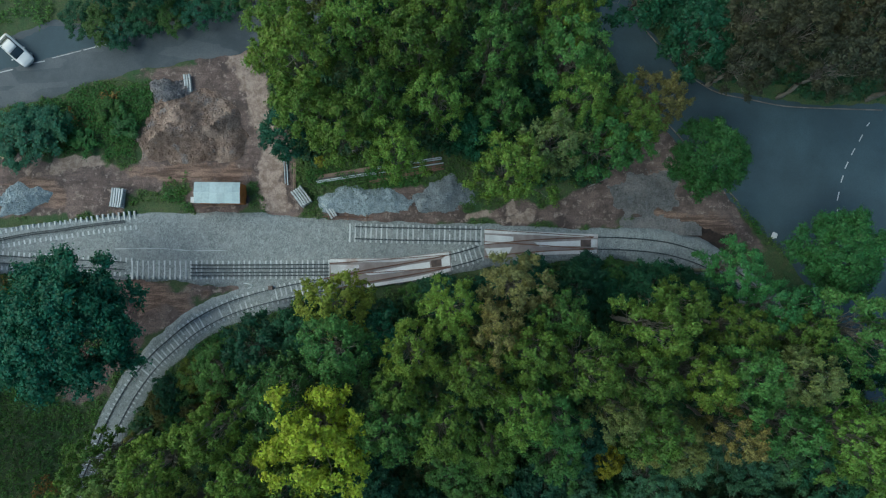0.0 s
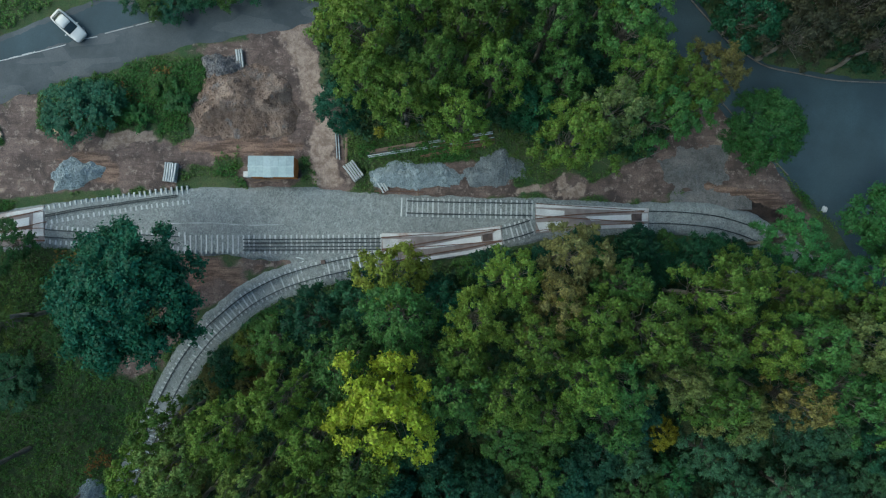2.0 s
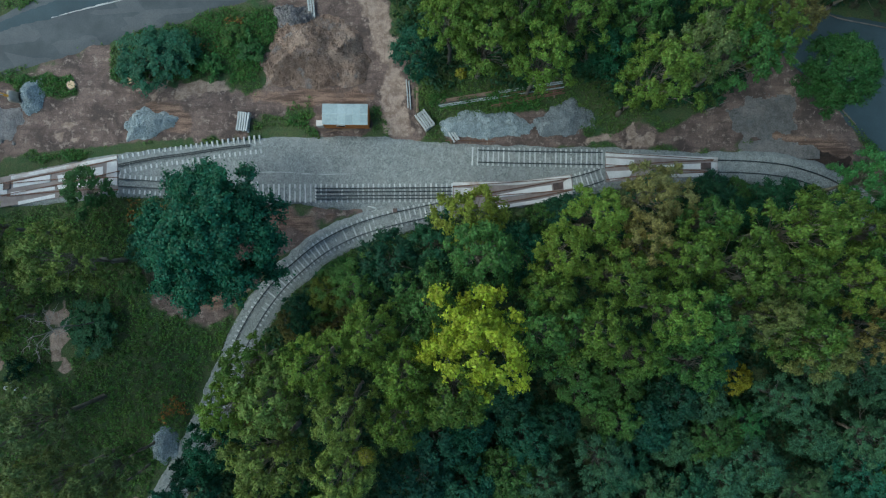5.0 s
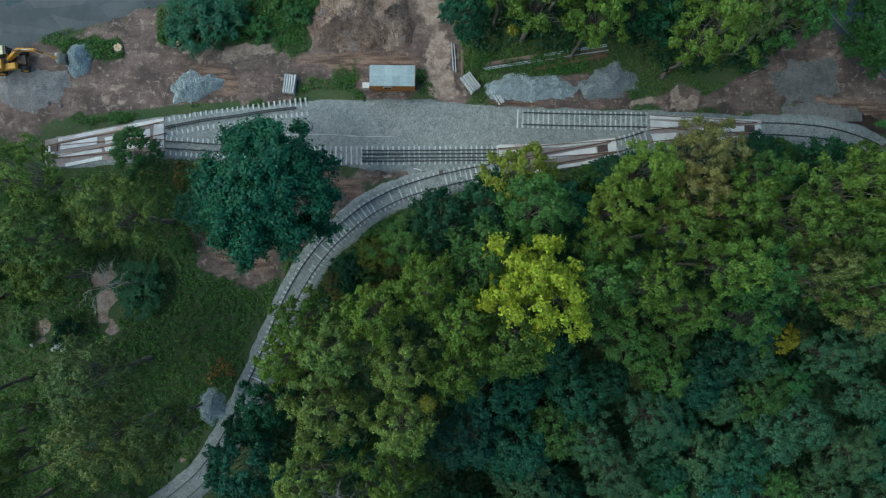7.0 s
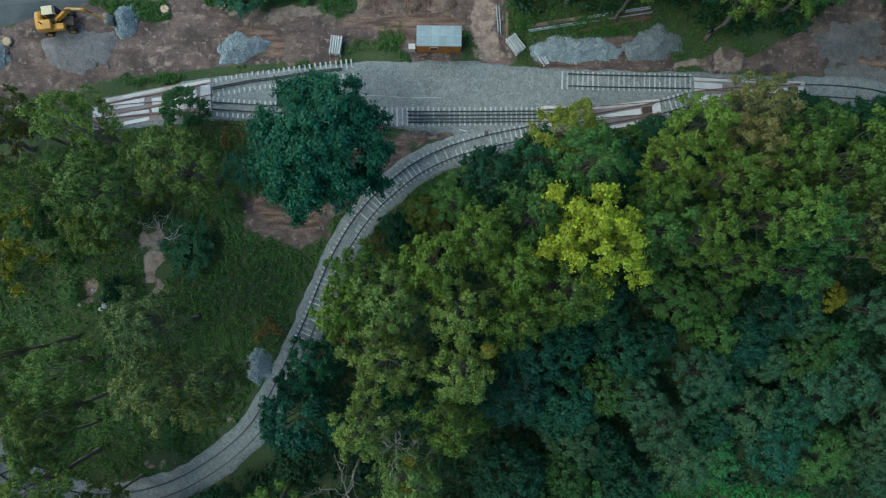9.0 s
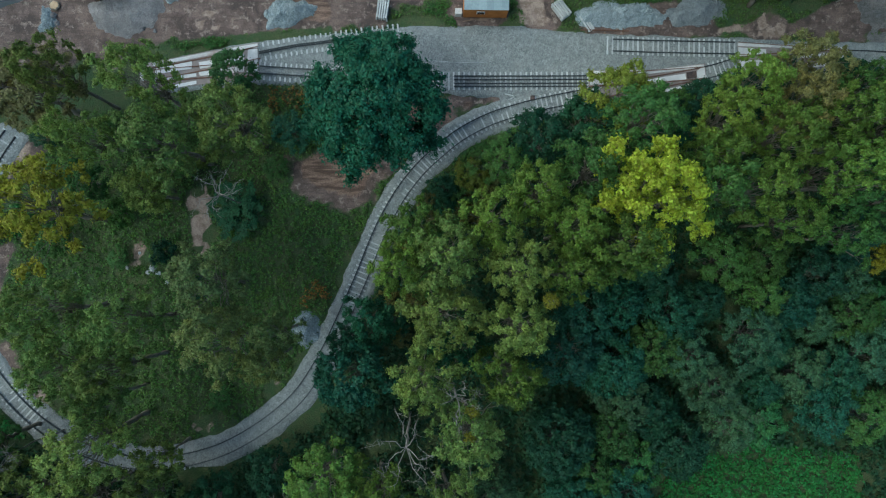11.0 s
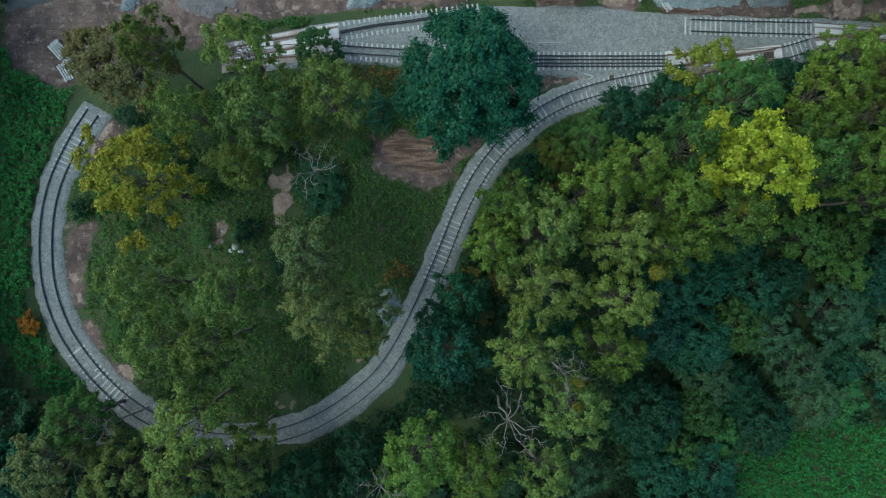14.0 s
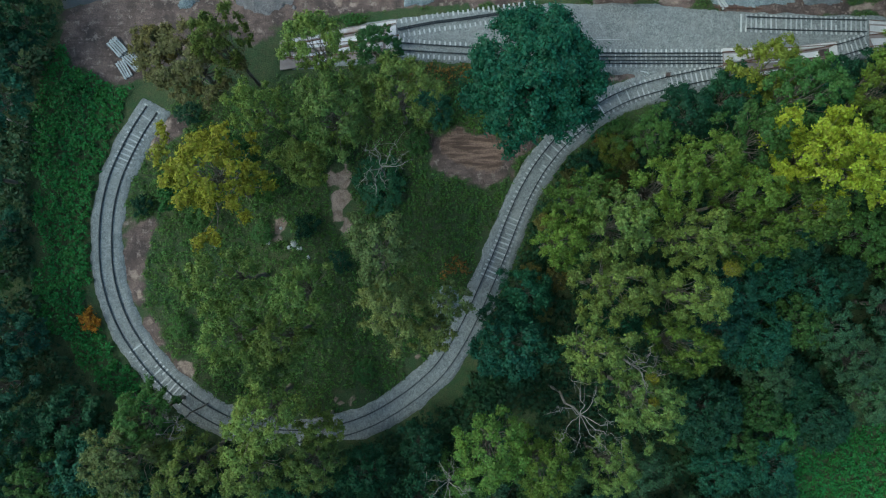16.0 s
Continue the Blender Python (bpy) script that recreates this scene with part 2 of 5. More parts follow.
def leaf_material(name, spread=0.45, glow=0.25):
    """Leaves in the object's own colour, each leaf a little different, some turning yellow in patches."""
    m, n, l, p = material(name, (0.06, 0.08, 0.03), 0.55)
    info = n.new("ShaderNodeObjectInfo")
    geo = n.new("ShaderNodeNewGeometry")
    hsv = n.new("ShaderNodeHueSaturation")
    l.new(info.outputs["Color"], hsv.inputs["Color"])
    l.new(span(n, l, geo.outputs["Random Per Island"], 0, 1, 0.485, 0.515), hsv.inputs["Hue"])
    l.new(span(n, l, geo.outputs["Random Per Island"], 0, 1, 1 - spread, 1 + spread), hsv.inputs["Value"])
    patch = noise_node(n, l, 0.55, 3, geo.outputs["Position"])
    tone = mix(n, l, span(n, l, patch, 0.42, 0.75, 0, 0.55), hsv.outputs[0], (1.5, 1.18, 0.7), "MULTIPLY")
    l.new(tone, p.inputs["Base Color"])
    p.inputs["Specular IOR Level"].default_value = 0.25
    t = n.new("ShaderNodeBsdfTranslucent")
    l.new(tone, t.inputs[0])
    x = n.new("ShaderNodeMixShader")
    x.inputs[0].default_value = glow
    l.new(p.outputs[0], x.inputs[1])
    l.new(t.outputs[0], x.inputs[2])
    l.new(x.outputs[0], n["Material Output"].inputs[0])
    return m


LEAF = leaf_material("leaves")
GROUND = ground_material()

# ---- mesh helpers ----


def mesh_of(name, verts, faces, mat, smooth=False):
    me = bpy.data.meshes.new(name)
    me.from_pydata([tuple(v) for v in verts], [], faces)
    me.materials.append(mat)
    if smooth:
        me.polygons.foreach_set("use_smooth", [True] * len(me.polygons))
    me.update()
    return me


def part(name, bm, mat, parent=None, label=""):
    """Links a bmesh or a mesh as one object under a thing or a part."""
    if isinstance(bm, bpy.types.Mesh):
        me = bm
    else:
        me = bpy.data.meshes.new(name)
        bm.to_mesh(me)
        bm.free()
        me.materials.append(mat)
    ob = new(name, me)
    ob.parent = parent
    return tagged(ob, label) if label else ob


def thing(name, m, label, category, group="", kind=""):
    ob = new(name)
    ob.matrix_basis = m
    return tagged(ob, label, category, group, kind)


def box(bm, sx, sy, sz, m=Matrix(), bevel=0.0):
    """A box with its base at the origin of m."""
    made = bmesh.ops.create_cube(bm, size=1, matrix=m @ Matrix.Translation((0, 0, sz / 2)) @ Matrix.Diagonal((sx, sy, sz, 1)))["verts"]
    if bevel:
        edges = list({e for v in made for e in v.link_edges})
        bmesh.ops.bevel(bm, geom=edges, offset=bevel, segments=2, affect="EDGES", profile=0.6)
    return bm


def tube(bm, a, b, r1, r2, sides=8):
    a, b = Vector(a), Vector(b)
    turn = (b - a).to_track_quat("Z", "Y").to_matrix().to_4x4()
    bmesh.ops.create_cone(bm, cap_ends=True, segments=sides, radius1=r1, radius2=r2, depth=(b - a).length, matrix=Matrix.Translation((a + b) / 2) @ turn)
    return bm


def sheet(name, x0, x1, y0, y1, step, height, keep, mat, attributes=()):
    """A relief over a field: height(x, y) where keep(x, y) is true."""
    gx, gy = np.meshgrid(np.arange(x0, x1 + step / 2, step), np.arange(y0, y1 + step / 2, step))
    z, ok = height(gx, gy), keep(gx, gy)
    rows, cols = gx.shape
    index = np.arange(rows * cols).reshape(rows, cols)
    quads = np.stack([index[:-1, :-1], index[:-1, 1:], index[1:, 1:], index[1:, :-1]], -1).reshape(-1, 4)
    use = ok.ravel()[quads].any(1)
    quads = quads[use]
    ids, quads = np.unique(quads, return_inverse=True)
    quads = quads.reshape(-1, 4)
    pts = np.stack([gx.ravel(), gy.ravel(), z.ravel()], -1)[ids]
    me = bpy.data.meshes.new(name)
    me.from_pydata(pts.tolist(), [], quads.tolist())
    me.materials.append(mat)
    me.polygons.foreach_set("use_smooth", [True] * len(me.polygons))
    for key, field in attributes:
        me.attributes.new(key, "FLOAT", "POINT").data.foreach_set("value", field(pts[:, 0], pts[:, 1]).astype(np.float32))
    return new(name, me)


# ---- plan: lines of the tracks, roads and bare ground ----
LOOP = glide([(-12.64, -2.64), (-13.64, -2.80), (-17.42, -3.58), (-20.72, -4.42), (-24.02, -5.55), (-27.35, -7.33), (-30.2, -9.6), (-32.3, -11.6), (-34.4, -14.3), (-36.1, -17.2), (-37.5, -20.2), (-39.15, -24.3), (-41.0, -28.5), (-42.65, -32.0), (-44.3, -35.0), (-46.6, -38.2), (-50.0, -41.1), (-54.0, -43.5), (-57.6, -44.8), (-61.4, -45.45), (-65.7, -45.35), (-70.0, -44.2), (-73.3, -42.65), (-76.4, -40.5), (-79.3, -37.7), (-82.05, -34.1), (-83.7, -30.9), (-84.8, -27.3), (-85.2, -23.6), (-85.1, -19.8), (-84.55, -16.6), (-83.6, -13.8), (-81.7, -9.9), (-79.95, -7.1)], 0.62)
EAST = glide([(19.95, 2.33), (22.87, 2.26), (26.27, 1.99), (29.06, 1.52), (32.39, 0.44), (35.18, -0.98), (37.83, -2.88), (40.20, -5.38), (41.87, -8.43)], 0.62)
LINK = glide([(2.39, 0.23), (4.41, 0.77), (6.42, 1.44)], 0.62)
SIDING_EAST = glide([(-9.47, 3.58), (-4.12, 3.42), (1.25, 3.32), (6.43, 3.23)], 0.62)
MAIN_EAST = glide([(-34.86, -0.83), (-27.69, -0.83), (-20.08, -0.83), (-11.85, -0.77)], 0.62)
MAIN_WEST = glide([(-51.13, 0.36), (-45.92, 0.02), (-40.23, -0.25), (-35.00, -0.52)], 0.62)
SIDING_WEST = glide([(-51.14, 2.53), (-46.94, 3.35), (-43.39, 3.82), (-38.90, 4.51), (-34.05, 5.06)], 0.62)
TURNOUT_EAST = glide([(6.43, 3.23), (13.38, 2.79), (19.95, 2.33)], 1.0)
TURNOUT_MID = glide([(-11.85, -0.77), (-4.78, -0.30), (2.39, 0.23)], 1.0)
TURNOUT_WEST = glide([(-51.13, 1.38), (-57.58, 0.50), (-63.53, -0.31)], 1.0)
YARD = [(-51.51, 3.79), (-42.59, 4.86), (-33.96, 5.59), (-19.92, 5.85), (-14.55, 5.04), (-9.16, 4.84), (6.40, 4.49), (20.03, 3.73), (19.99, 0.73), (7.04, -0.33), (1.61, -1.47), (-4.48, -2.46), (-13.22, -3.11), (-19.92, -2.90), (-25.27, -2.41), (-34.59, -1.85), (-51.46, -1.02), (-63.70, -2.20), (-63.75, 1.30)]

ROAD_WEST = [(-90.19, 5.00), (-80.50, 8.69), (-70.72, 12.00), (-62.84, 14.32), (-50.92, 18.58), (-37.50, 22.20), (-28.91, 24.22), (-19.60, 26.04), (-8.21, 29.40), (-8.23, 36.22), (-22.30, 30.29), (-36.56, 26.25), (-40.88, 27.63), (-44.51, 28.08), (-50.73, 25.81), (-58.01, 22.81), (-70.13, 18.20), (-80.16, 14.18), (-90.49, 10.18)]
ROAD_EAST = [(16.27, 42.69), (21.07, 42.75), (23.88, 30.36), (29.87, 23.53), (34.65, 20.48), (42.91, 18.88), (55.25, 18.46), (82.03, 18.32), (81.00, -22.79), (54.01, -22.62), (48.08, -6.41), (42.35, 1.73), (35.22, 9.20), (29.12, 16.00), (23.01, 24.17), (20.31, 29.64)]


# ---- ground ----
EARTH = [
    [(-90.19, 5.00), (-80.49, 8.35), (-70.72, 11.73), (-62.83, 14.05), (-50.91, 18.30), (-37.50, 22.00), (-28.91, 24.01), (-22.27, 25.89), (-18.20, 15.78), (-16.14, 5.72), (-34.01, 5.42), (-57.43, 3.99), (-64.65, 1.98), (-70.55, 0.98), (-83.49, -4.32), (-90.01, -2.32)],
    [(-19.62, 29.30), (-22.28, 27.24), (-22.21, 17.78), (-19.50, 11.07), (-18.80, 5.04), (-14.81, 5.05), (-16.18, 12.43), (-19.55, 19.15), (-18.94, 27.27)],
    [(-13.49, 8.07), (1.25, 9.79), (4.61, 5.75), (15.43, 7.80), (22.25, 11.89), (25.00, 15.30), (29.11, 15.32), (36.58, 7.84), (41.31, 1.05), (36.51, 1.73), (28.33, 3.76), (20.16, 4.42), (-4.12, 4.93), (-13.48, 5.38)],
    [(-36.88, -2.29), (-21.40, -2.16), (-21.39, -3.10), (-28.63, -5.28), (-33.20, -8.91), (-34.80, -12.20), (-37.08, -12.85), (-37.81, -6.25)],
    [(-48.15, -10.3), (-40.74, -9.95), (-36.36, -11.99), (-37.4, -14.36), (-42.81, -16.0), (-47.5, -13.67)],
    [(-82.6, -19.6), (-79.8, -20.3), (-80.6, -24.3), (-81.2, -27.5), (-78.9, -33.5), (-75.0, -38.5), (-76.0, -39.4), (-80.4, -34.0), (-83.0, -28.8), (-83.4, -24.0)],
    [(-81.02, -12.21), (-78.10, -8.19), (-76.45, -8.52), (-78.07, -11.54), (-80.54, -14.22)],
]
GREEN = [
    [(-52.56, 17.63), (-42.10, 20.36), (-32.87, 22.10), (-32.49, 17.73), (-34.76, 13.70), (-34.08, 11.69), (-42.64, 12.00), (-51.82, 12.96)],
    [(-36.34, 8.01), (-28.78, 9.84), (-27.75, 6.23), (-35.66, 5.82)],
    [(-21.82, 9.86), (-20.29, 9.86), (-20.00, 6.24), (-21.59, 6.24)],
    [(-65.46, 12.76), (-55.54, 14.48), (-56.18, 11.42), (-62.13, 10.40)],
    [(-66.65, 3.32), (-58.09, 3.99), (-48.82, 5.00), (-42.83, 5.82), (-42.82, 4.87), (-54.11, 3.66), (-63.99, 1.65)],
    [(-16.17, 11.08), (1.92, 12.15), (2.59, 10.47), (-2.79, 9.44), (-13.49, 9.07)],
    [(37.25, 6.14), (38.96, 5.81), (42.69, 1.73), (41.31, 1.05)],
]
SAND = [
    [(-50.4, -37.2), (-48.6, -36.4), (-48.2, -37.0), (-50.0, -37.8)],
    [(-59.85, -14.24), (-57.85, -13.56), (-56.52, -19.62), (-56.86, -22.30), (-58.85, -21.62), (-58.85, -17.60)],
    [(-66.15, -19.92), (-63.84, -20.27), (-63.83, -22.27), (-65.82, -22.26)],
    [(-82.52, -26.16), (-81.54, -26.83), (-79.52, -33.42), (-74.60, -38.39), (-75.57, -38.84), (-80.17, -34.08)],
    [(-79.21, -9.20), (-77.77, -8.32), (-78.09, -9.87), (-80.55, -13.55), (-81.02, -12.21)],
    [(-59.44, 6.69), (-53.16, 7.70), (-53.47, 5.34), (-58.76, 5.00)],
    [(4.39, 6.09), (7.1, 7.1), (7.77, 5.75), (6.07, 4.6), (4.39, 5.07)],
    [(9.13, 6.76), (12.53, 7.78), (13.87, 6.09), (11.82, 4.4), (9.79, 4.74)],
    [(-49.20, 12.31), (-38.71, 12.68), (-38.03, 11.01), (-49.18, 10.98)],
    [(-58.53, -40.88), (-55.55, -40.25), (-55.89, -41.24), (-58.20, -41.67)],
    [(26.34, 11.22), (29.77, 12.59), (31.12, 9.87), (27.68, 8.50)],
]
PATH = [[(-24.5, 25.2), (-20.6, 26.2), (-18.85, 17.54), (-18.9, 14.16), (-17.0, 12.82), (-16.6, 7.76), (-15.9, 5.3), (-18.6, 5.3), (-20.3, 8.0), (-20.12, 12.14), (-21.13, 16.18), (-21.9, 19.0)]]
REDSOIL = [
    [(-34.41, 11.69), (-21.50, 11.74), (-20.82, 9.39), (-30.76, 9.56), (-36.04, 9.82)],
    [(-34.58, -2.62), (-28.66, -2.29), (-24.03, -3.63), (-29.29, -5.28), (-33.88, -6.26)],
    [(26.30, 6.46), (35.88, 6.14), (37.21, 3.09), (29.70, 4.43)],
    [(-46.76, -9.84), (-37.95, -10.17), (-37.99, -14.26), (-44.75, -13.57)],
    [(-50.85, 9.74), (-42.18, 9.07), (-42.83, 5.68), (-49.49, 6.36)],
]


def soft(polys, blur):
    def field(x, y):
        out = np.zeros(np.shape(x))
        for p in polys:
            out = np.maximum(out, ramp(inside(p, x, y) + 3.0 * (fbm(x, y, 3.4, 5) - 0.5) + 1.6 * (fbm(x, y, 1.1, 6, 2) - 0.5), -blur, blur))
        return out
    return field


earth_in, green_in, sand_in, path_in, red_in = soft(EARTH, 1.1), soft(GREEN, 0.7), soft(SAND, 0.7), soft(PATH, 0.9), soft(REDSOIL, 1.2)


def earth_field(x, y):
    return np.clip(earth_in(x, y) - green_in(x, y) * 1.0, 0, 1) * (0.75 + 0.5 * fbm(x, y, 4, 9))


def ground_height(x, y):
    pit = inside(PIT, x, y)
    return 0.14 * (fbm(x, y, 6, 2) - 0.5) + 0.20 * (fbm(x, y, 1.3, 3) - 0.5) - 0.75 * ramp(pit + 0.5 * (fbm(x, y, 1.5, 4) - 0.5), -0.3, 0.9)


PIT = [(22.89, 5.24), (26.29, 5.38), (29.70, 4.98), (33.45, 3.90), (36.87, 2.81), (36.86, 1.73), (34.46, 1.73), (29.69, 3.08), (23.22, 3.61)]
WET = [PIT, [(-17.60, 5.18), (-16.67, 5.18), (-16.67, 4.38), (-17.46, 4.37)]]
wet_in = soft(WET, 0.5)
FIELDS = (("wet", lambda x, y: wet_in(x, y) * 0.9), ("earth", earth_field), ("sand", lambda x, y: np.maximum(sand_in(x, y) * np.clip(-1.0 + 3.6 * fbm(x, y, 1.1, 21), 0, 1.1), path_in(x, y) * (0.35 + 0.75 * fbm(x, y, 2.6, 24)))), ("red", lambda x, y: red_in(x, y) * (0.6 + 0.6 * fbm(x, y, 3, 22))))
ground = sheet("ground", -115, 70, -70, 50, 0.6, ground_height, lambda x, y: x < 1e9, GROUND, FIELDS)
# the same sheet runs on to the horizon, a skirt round the near part
bm = bmesh.new()
bm.from_mesh(ground.data)
rim = [e for e in bm.edges if e.is_boundary]
outer = bmesh.ops.extrude_edge_only(bm, edges=rim)["geom"]
for v in outer:
    if isinstance(v, bmesh.types.BMVert):
        v.co = Vector((-20 + (v.co.x + 20) * 22, -10 + (v.co.y + 10) * 26, -0.4))
bm.to_mesh(ground.data)
bm.free()
tagged(ground, "grass and weeds with bare brown earth where dug", "ground", kind="structure")


def road(name, outline, mat, label, lift=0.0):
    h = lambda x, y: lift + np.clip(0.10 + 0.22 * (inside(outline, x, y) + 0.5 * (fbm(x, y, 2.5, 11) - 0.5)), -0.2, 0.13)
    xs, ys = [p[0] for p in outline], [p[1] for p in outline]
    ob = sheet(name, min(xs) - 1, max(xs) + 1, min(ys) - 1, max(ys) + 1, 0.4, h, lambda x, y: h(x, y) > -0.15, mat)
    return tagged(ob, label, "road", kind="structure")


road("road", ROAD_WEST, ASPHALT_OLD, "worn patched grey asphalt lane beside the building site")
road("lay_by", [(-70.10, 16.87), (-57.96, 20.27), (-50.67, 22.45), (-36.36, 26.19), (-40.87, 27.50), (-44.51, 27.94), (-50.72, 25.67), (-58.00, 22.54), (-70.13, 18.07)], ASPHALT, "darker asphalt lay-by along the lane", 0.012)
road("road", ROAD_EAST, ASPHALT, "dark smooth asphalt road junction under trees")

TRACKS = (LOOP, EAST, LINK, SIDING_EAST, MAIN_EAST, MAIN_WEST, SIDING_WEST)


def bed_depth(x, y):
    d = inside(YARD, x, y)
    for line in (LOOP, EAST):
        (ax, ay), (bx, by) = line[-3], line[-1]
        past = ((x - bx) * (bx - ax) + (y - by) * (by - ay)) / math.hypot(bx - ax, by - ay)
        d = np.maximum(d, np.minimum(1.75 - near_line(line[::3] + line[-1:], x, y), np.where(np.hypot(x - bx, y - by) < 4, 0.5 - past, 9)))
    return d + 0.55 * (fbm(x, y, 1.8, 31) - 0.5)


def bed_height(x, y):
    d = bed_depth(x, y)
    return np.clip(np.where(d > -0.25, 0.10 + 0.5 * d, 0.35 + 1.5 * d), -1.5, 0.24) + 0.07 * (fbm(x, y, 0.9, 33) - 0.5) + 0.05 * (fbm(x, y, 5, 35) - 0.5)


bed = sheet("ballast_bed", -100, 48, -46, 14, 0.3, bed_height, lambda x, y: bed_depth(x, y) > -1.3, BALLAST)
tagged(bed, "grey crushed stone ballast spread under the tracks", "ballast", kind="structure")


CHIP_FACES = np.array([(0, 2, 4), (2, 1, 4), (1, 3, 4), (3, 0, 4), (2, 0, 5), (1, 2, 5), (3, 1, 5), (0, 3, 5)])


def chips(pts, grit, mat, rng):
    """Small angular stones at the points, half sunk."""
    k = len(pts)
    corners = np.array([(1, 0, 0), (-1, 0, 0), (0, 1, 0), (0, -1, 0), (0, 0, 0.8), (0, 0, -0.6)], float)
    size = (grit[0] + (grit[1] - grit[0]) * rng.random(k) ** 2.5)[:, None, None]
    a = rng.uniform(0, 2 * math.pi, k)
    turn = np.zeros((k, 3, 3))
    turn[:, 0, 0], turn[:, 0, 1], turn[:, 1, 0], turn[:, 1, 1], turn[:, 2, 2] = np.cos(a), -np.sin(a), np.sin(a), np.cos(a), 1
    v = (corners[None] * rng.uniform(0.6, 1.3, (k, 6, 1)) * size) @ turn + np.asarray(pts)[:, None, :]
    faces = (CHIP_FACES[None] + 6 * np.arange(k)[:, None, None]).reshape(-1, 3)
    return mesh_of("rubble", v.reshape(-1, 3).tolist(), faces.tolist(), mat)


def heap(name, label, outline, height, mat, seed, rough=0.35, category="gravel heap", stones=0, grit=(0.04, 0.14), stone_mat=None):
    """A tipped heap with an uneven crest over an outline."""
    reach = max(0.6, float(inside(outline, *[np.array([sum(c) / len(outline)]) for c in zip(*outline)])[0]))

    def h(x, y):
        d = inside(outline, x, y) + 1.5 * (fbm(x, y, 1.8, seed) - 0.5) + 0.5 * (fbm(x, y, 0.6, seed + 1) - 0.5)
        return height * (np.clip(d / reach, -0.3, 1.0) + 0.35 * np.clip(d, 0, 1) * (fbm(x, y, 3.2, seed + 9) - 0.5)) * (1 - rough + 2 * rough * fbm(x, y, 2.4, seed + 3)) + 0.1 * height * np.clip(d, 0, 1) * (fbm(x, y, 1.1, seed + 13) - 0.5) + 0.12 * (fbm(x, y, 0.7, seed + 5) - 0.5)
    xs, ys = [p[0] for p in outline], [p[1] for p in outline]
    ob = sheet(name, min(xs) - 2.5, max(xs) + 2.5, min(ys) - 2.5, max(ys) + 2.5, 0.22, h, lambda x, y: h(x, y) > -0.15, mat)
    cx, cy = sum(xs) / len(xs), sum(ys) / len(ys)
    ob.data.transform(Matrix.Translation((-cx, -cy, 0)))
    ob.location = (cx, cy, 0)
    if stones:
        rng = np.random.default_rng(seed)
        pts = np.array([v.co for v in ob.data.vertices if v.co.z > 0.02])
        pts = pts[rng.integers(0, len(pts), stones)] + rng.uniform(-0.1, 0.1, (stones, 3)) * (1, 1, 0)
        part("rubble", chips(pts, grit, stone_mat or mat, rng), None, ob)
        tagged(ob.children[0], "loose broken stones strewn over the heap", kind="stuff")
    return tagged(ob, label, category)


heap("mound", "large brown heap of dug earth and rubble", [(-32.52, 20.42), (-29.55, 21.11), (-25.55, 20.12), (-22.54, 17.78), (-21.52, 15.10), (-22.17, 12.40), (-28.79, 11.71), (-34.08, 12.03), (-34.77, 14.70), (-32.82, 17.39)], 3.3, SPOIL, 41, 0.45, "earth heap", stones=2600, grit=(0.05, 0.22))
heap("mound", "grey broken stone tipped beside the brown earth", [(-33.13, 21.22), (-30.88, 21.91), (-27.88, 20.58), (-28.20, 18.76), (-29.64, 16.74), (-30.82, 15.86), (-32.16, 17.40)], 2.0, RUBBLE, 43, 0.4, "rubble heap", stones=900, grit=(0.06, 0.26))
heap("mound", "pale grey gravel heap along the tracks", [(-13.49, 7.73), (-10.82, 8.75), (-7.48, 8.75), (-4.13, 8.29), (-1.78, 7.42), (-2.78, 6.07), (-7.47, 5.73), (-12.48, 6.26)], 0.9, CHIPPINGS, 45, stones=1300, grit=(0.05, 0.16))
heap("mound", "rounded grey gravel heap beside the siding", [(-1.78, 7.76), (-0.10, 9.65), (2.59, 10.33), (4.95, 9.12), (5.62, 6.76), (1.92, 5.88), (-1.10, 6.28)], 1.4, FINE_GRAVEL, 47, stones=1300, grit=(0.05, 0.16))
heap("mound", "low spread of fine grey gravel near the junction", [(21.89, 9.17), (23.61, 10.87), (27.02, 11.22), (29.75, 10.55), (30.07, 8.17), (29.03, 6.13), (23.57, 5.78), (22.09, 7.47)], 0.3, SPREAD, 49, stones=700, grit=(0.04, 0.16))
heap("mound", "blue-grey gravel heap on bare earth", [(-50.63, 7.71), (-49.18, 9.06), (-46.51, 9.07), (-44.51, 8.05), (-46.17, 6.70), (-48.15, 5.34), (-50.15, 5.68)], 1.1, CHIPPINGS, 51, stones=1300, grit=(0.05, 0.16))
heap("mound", "blue-grey gravel heap by the digger bucket", [(-63.00, 11.88), (-62.02, 13.24), (-60.35, 12.91), (-59.54, 11.21), (-60.32, 9.51), (-61.98, 9.02), (-62.85, 10.18)], 1.3, CHIPPINGS, 53, stones=1300, grit=(0.05, 0.16))
heap("mound", "wide low fan of grey sand under the digger", [(-71.24, 8.32), (-69.60, 9.48), (-62.97, 9.16), (-62.29, 7.80), (-63.60, 6.10), (-65.57, 4.41), (-68.21, 4.54), (-70.21, 5.75)], 0.7, DAMP_SAND, 55)
heap("mound", "small grey gravel heap beside the loop track", [(-47.45, -30.71), (-47.00, -28.73), (-45.15, -27.95), (-43.83, -29.09), (-44.02, -31.40), (-45.46, -32.57), (-47.11, -32.03)], 1.2, CHIPPINGS, 57, stones=1300, grit=(0.05, 0.16))
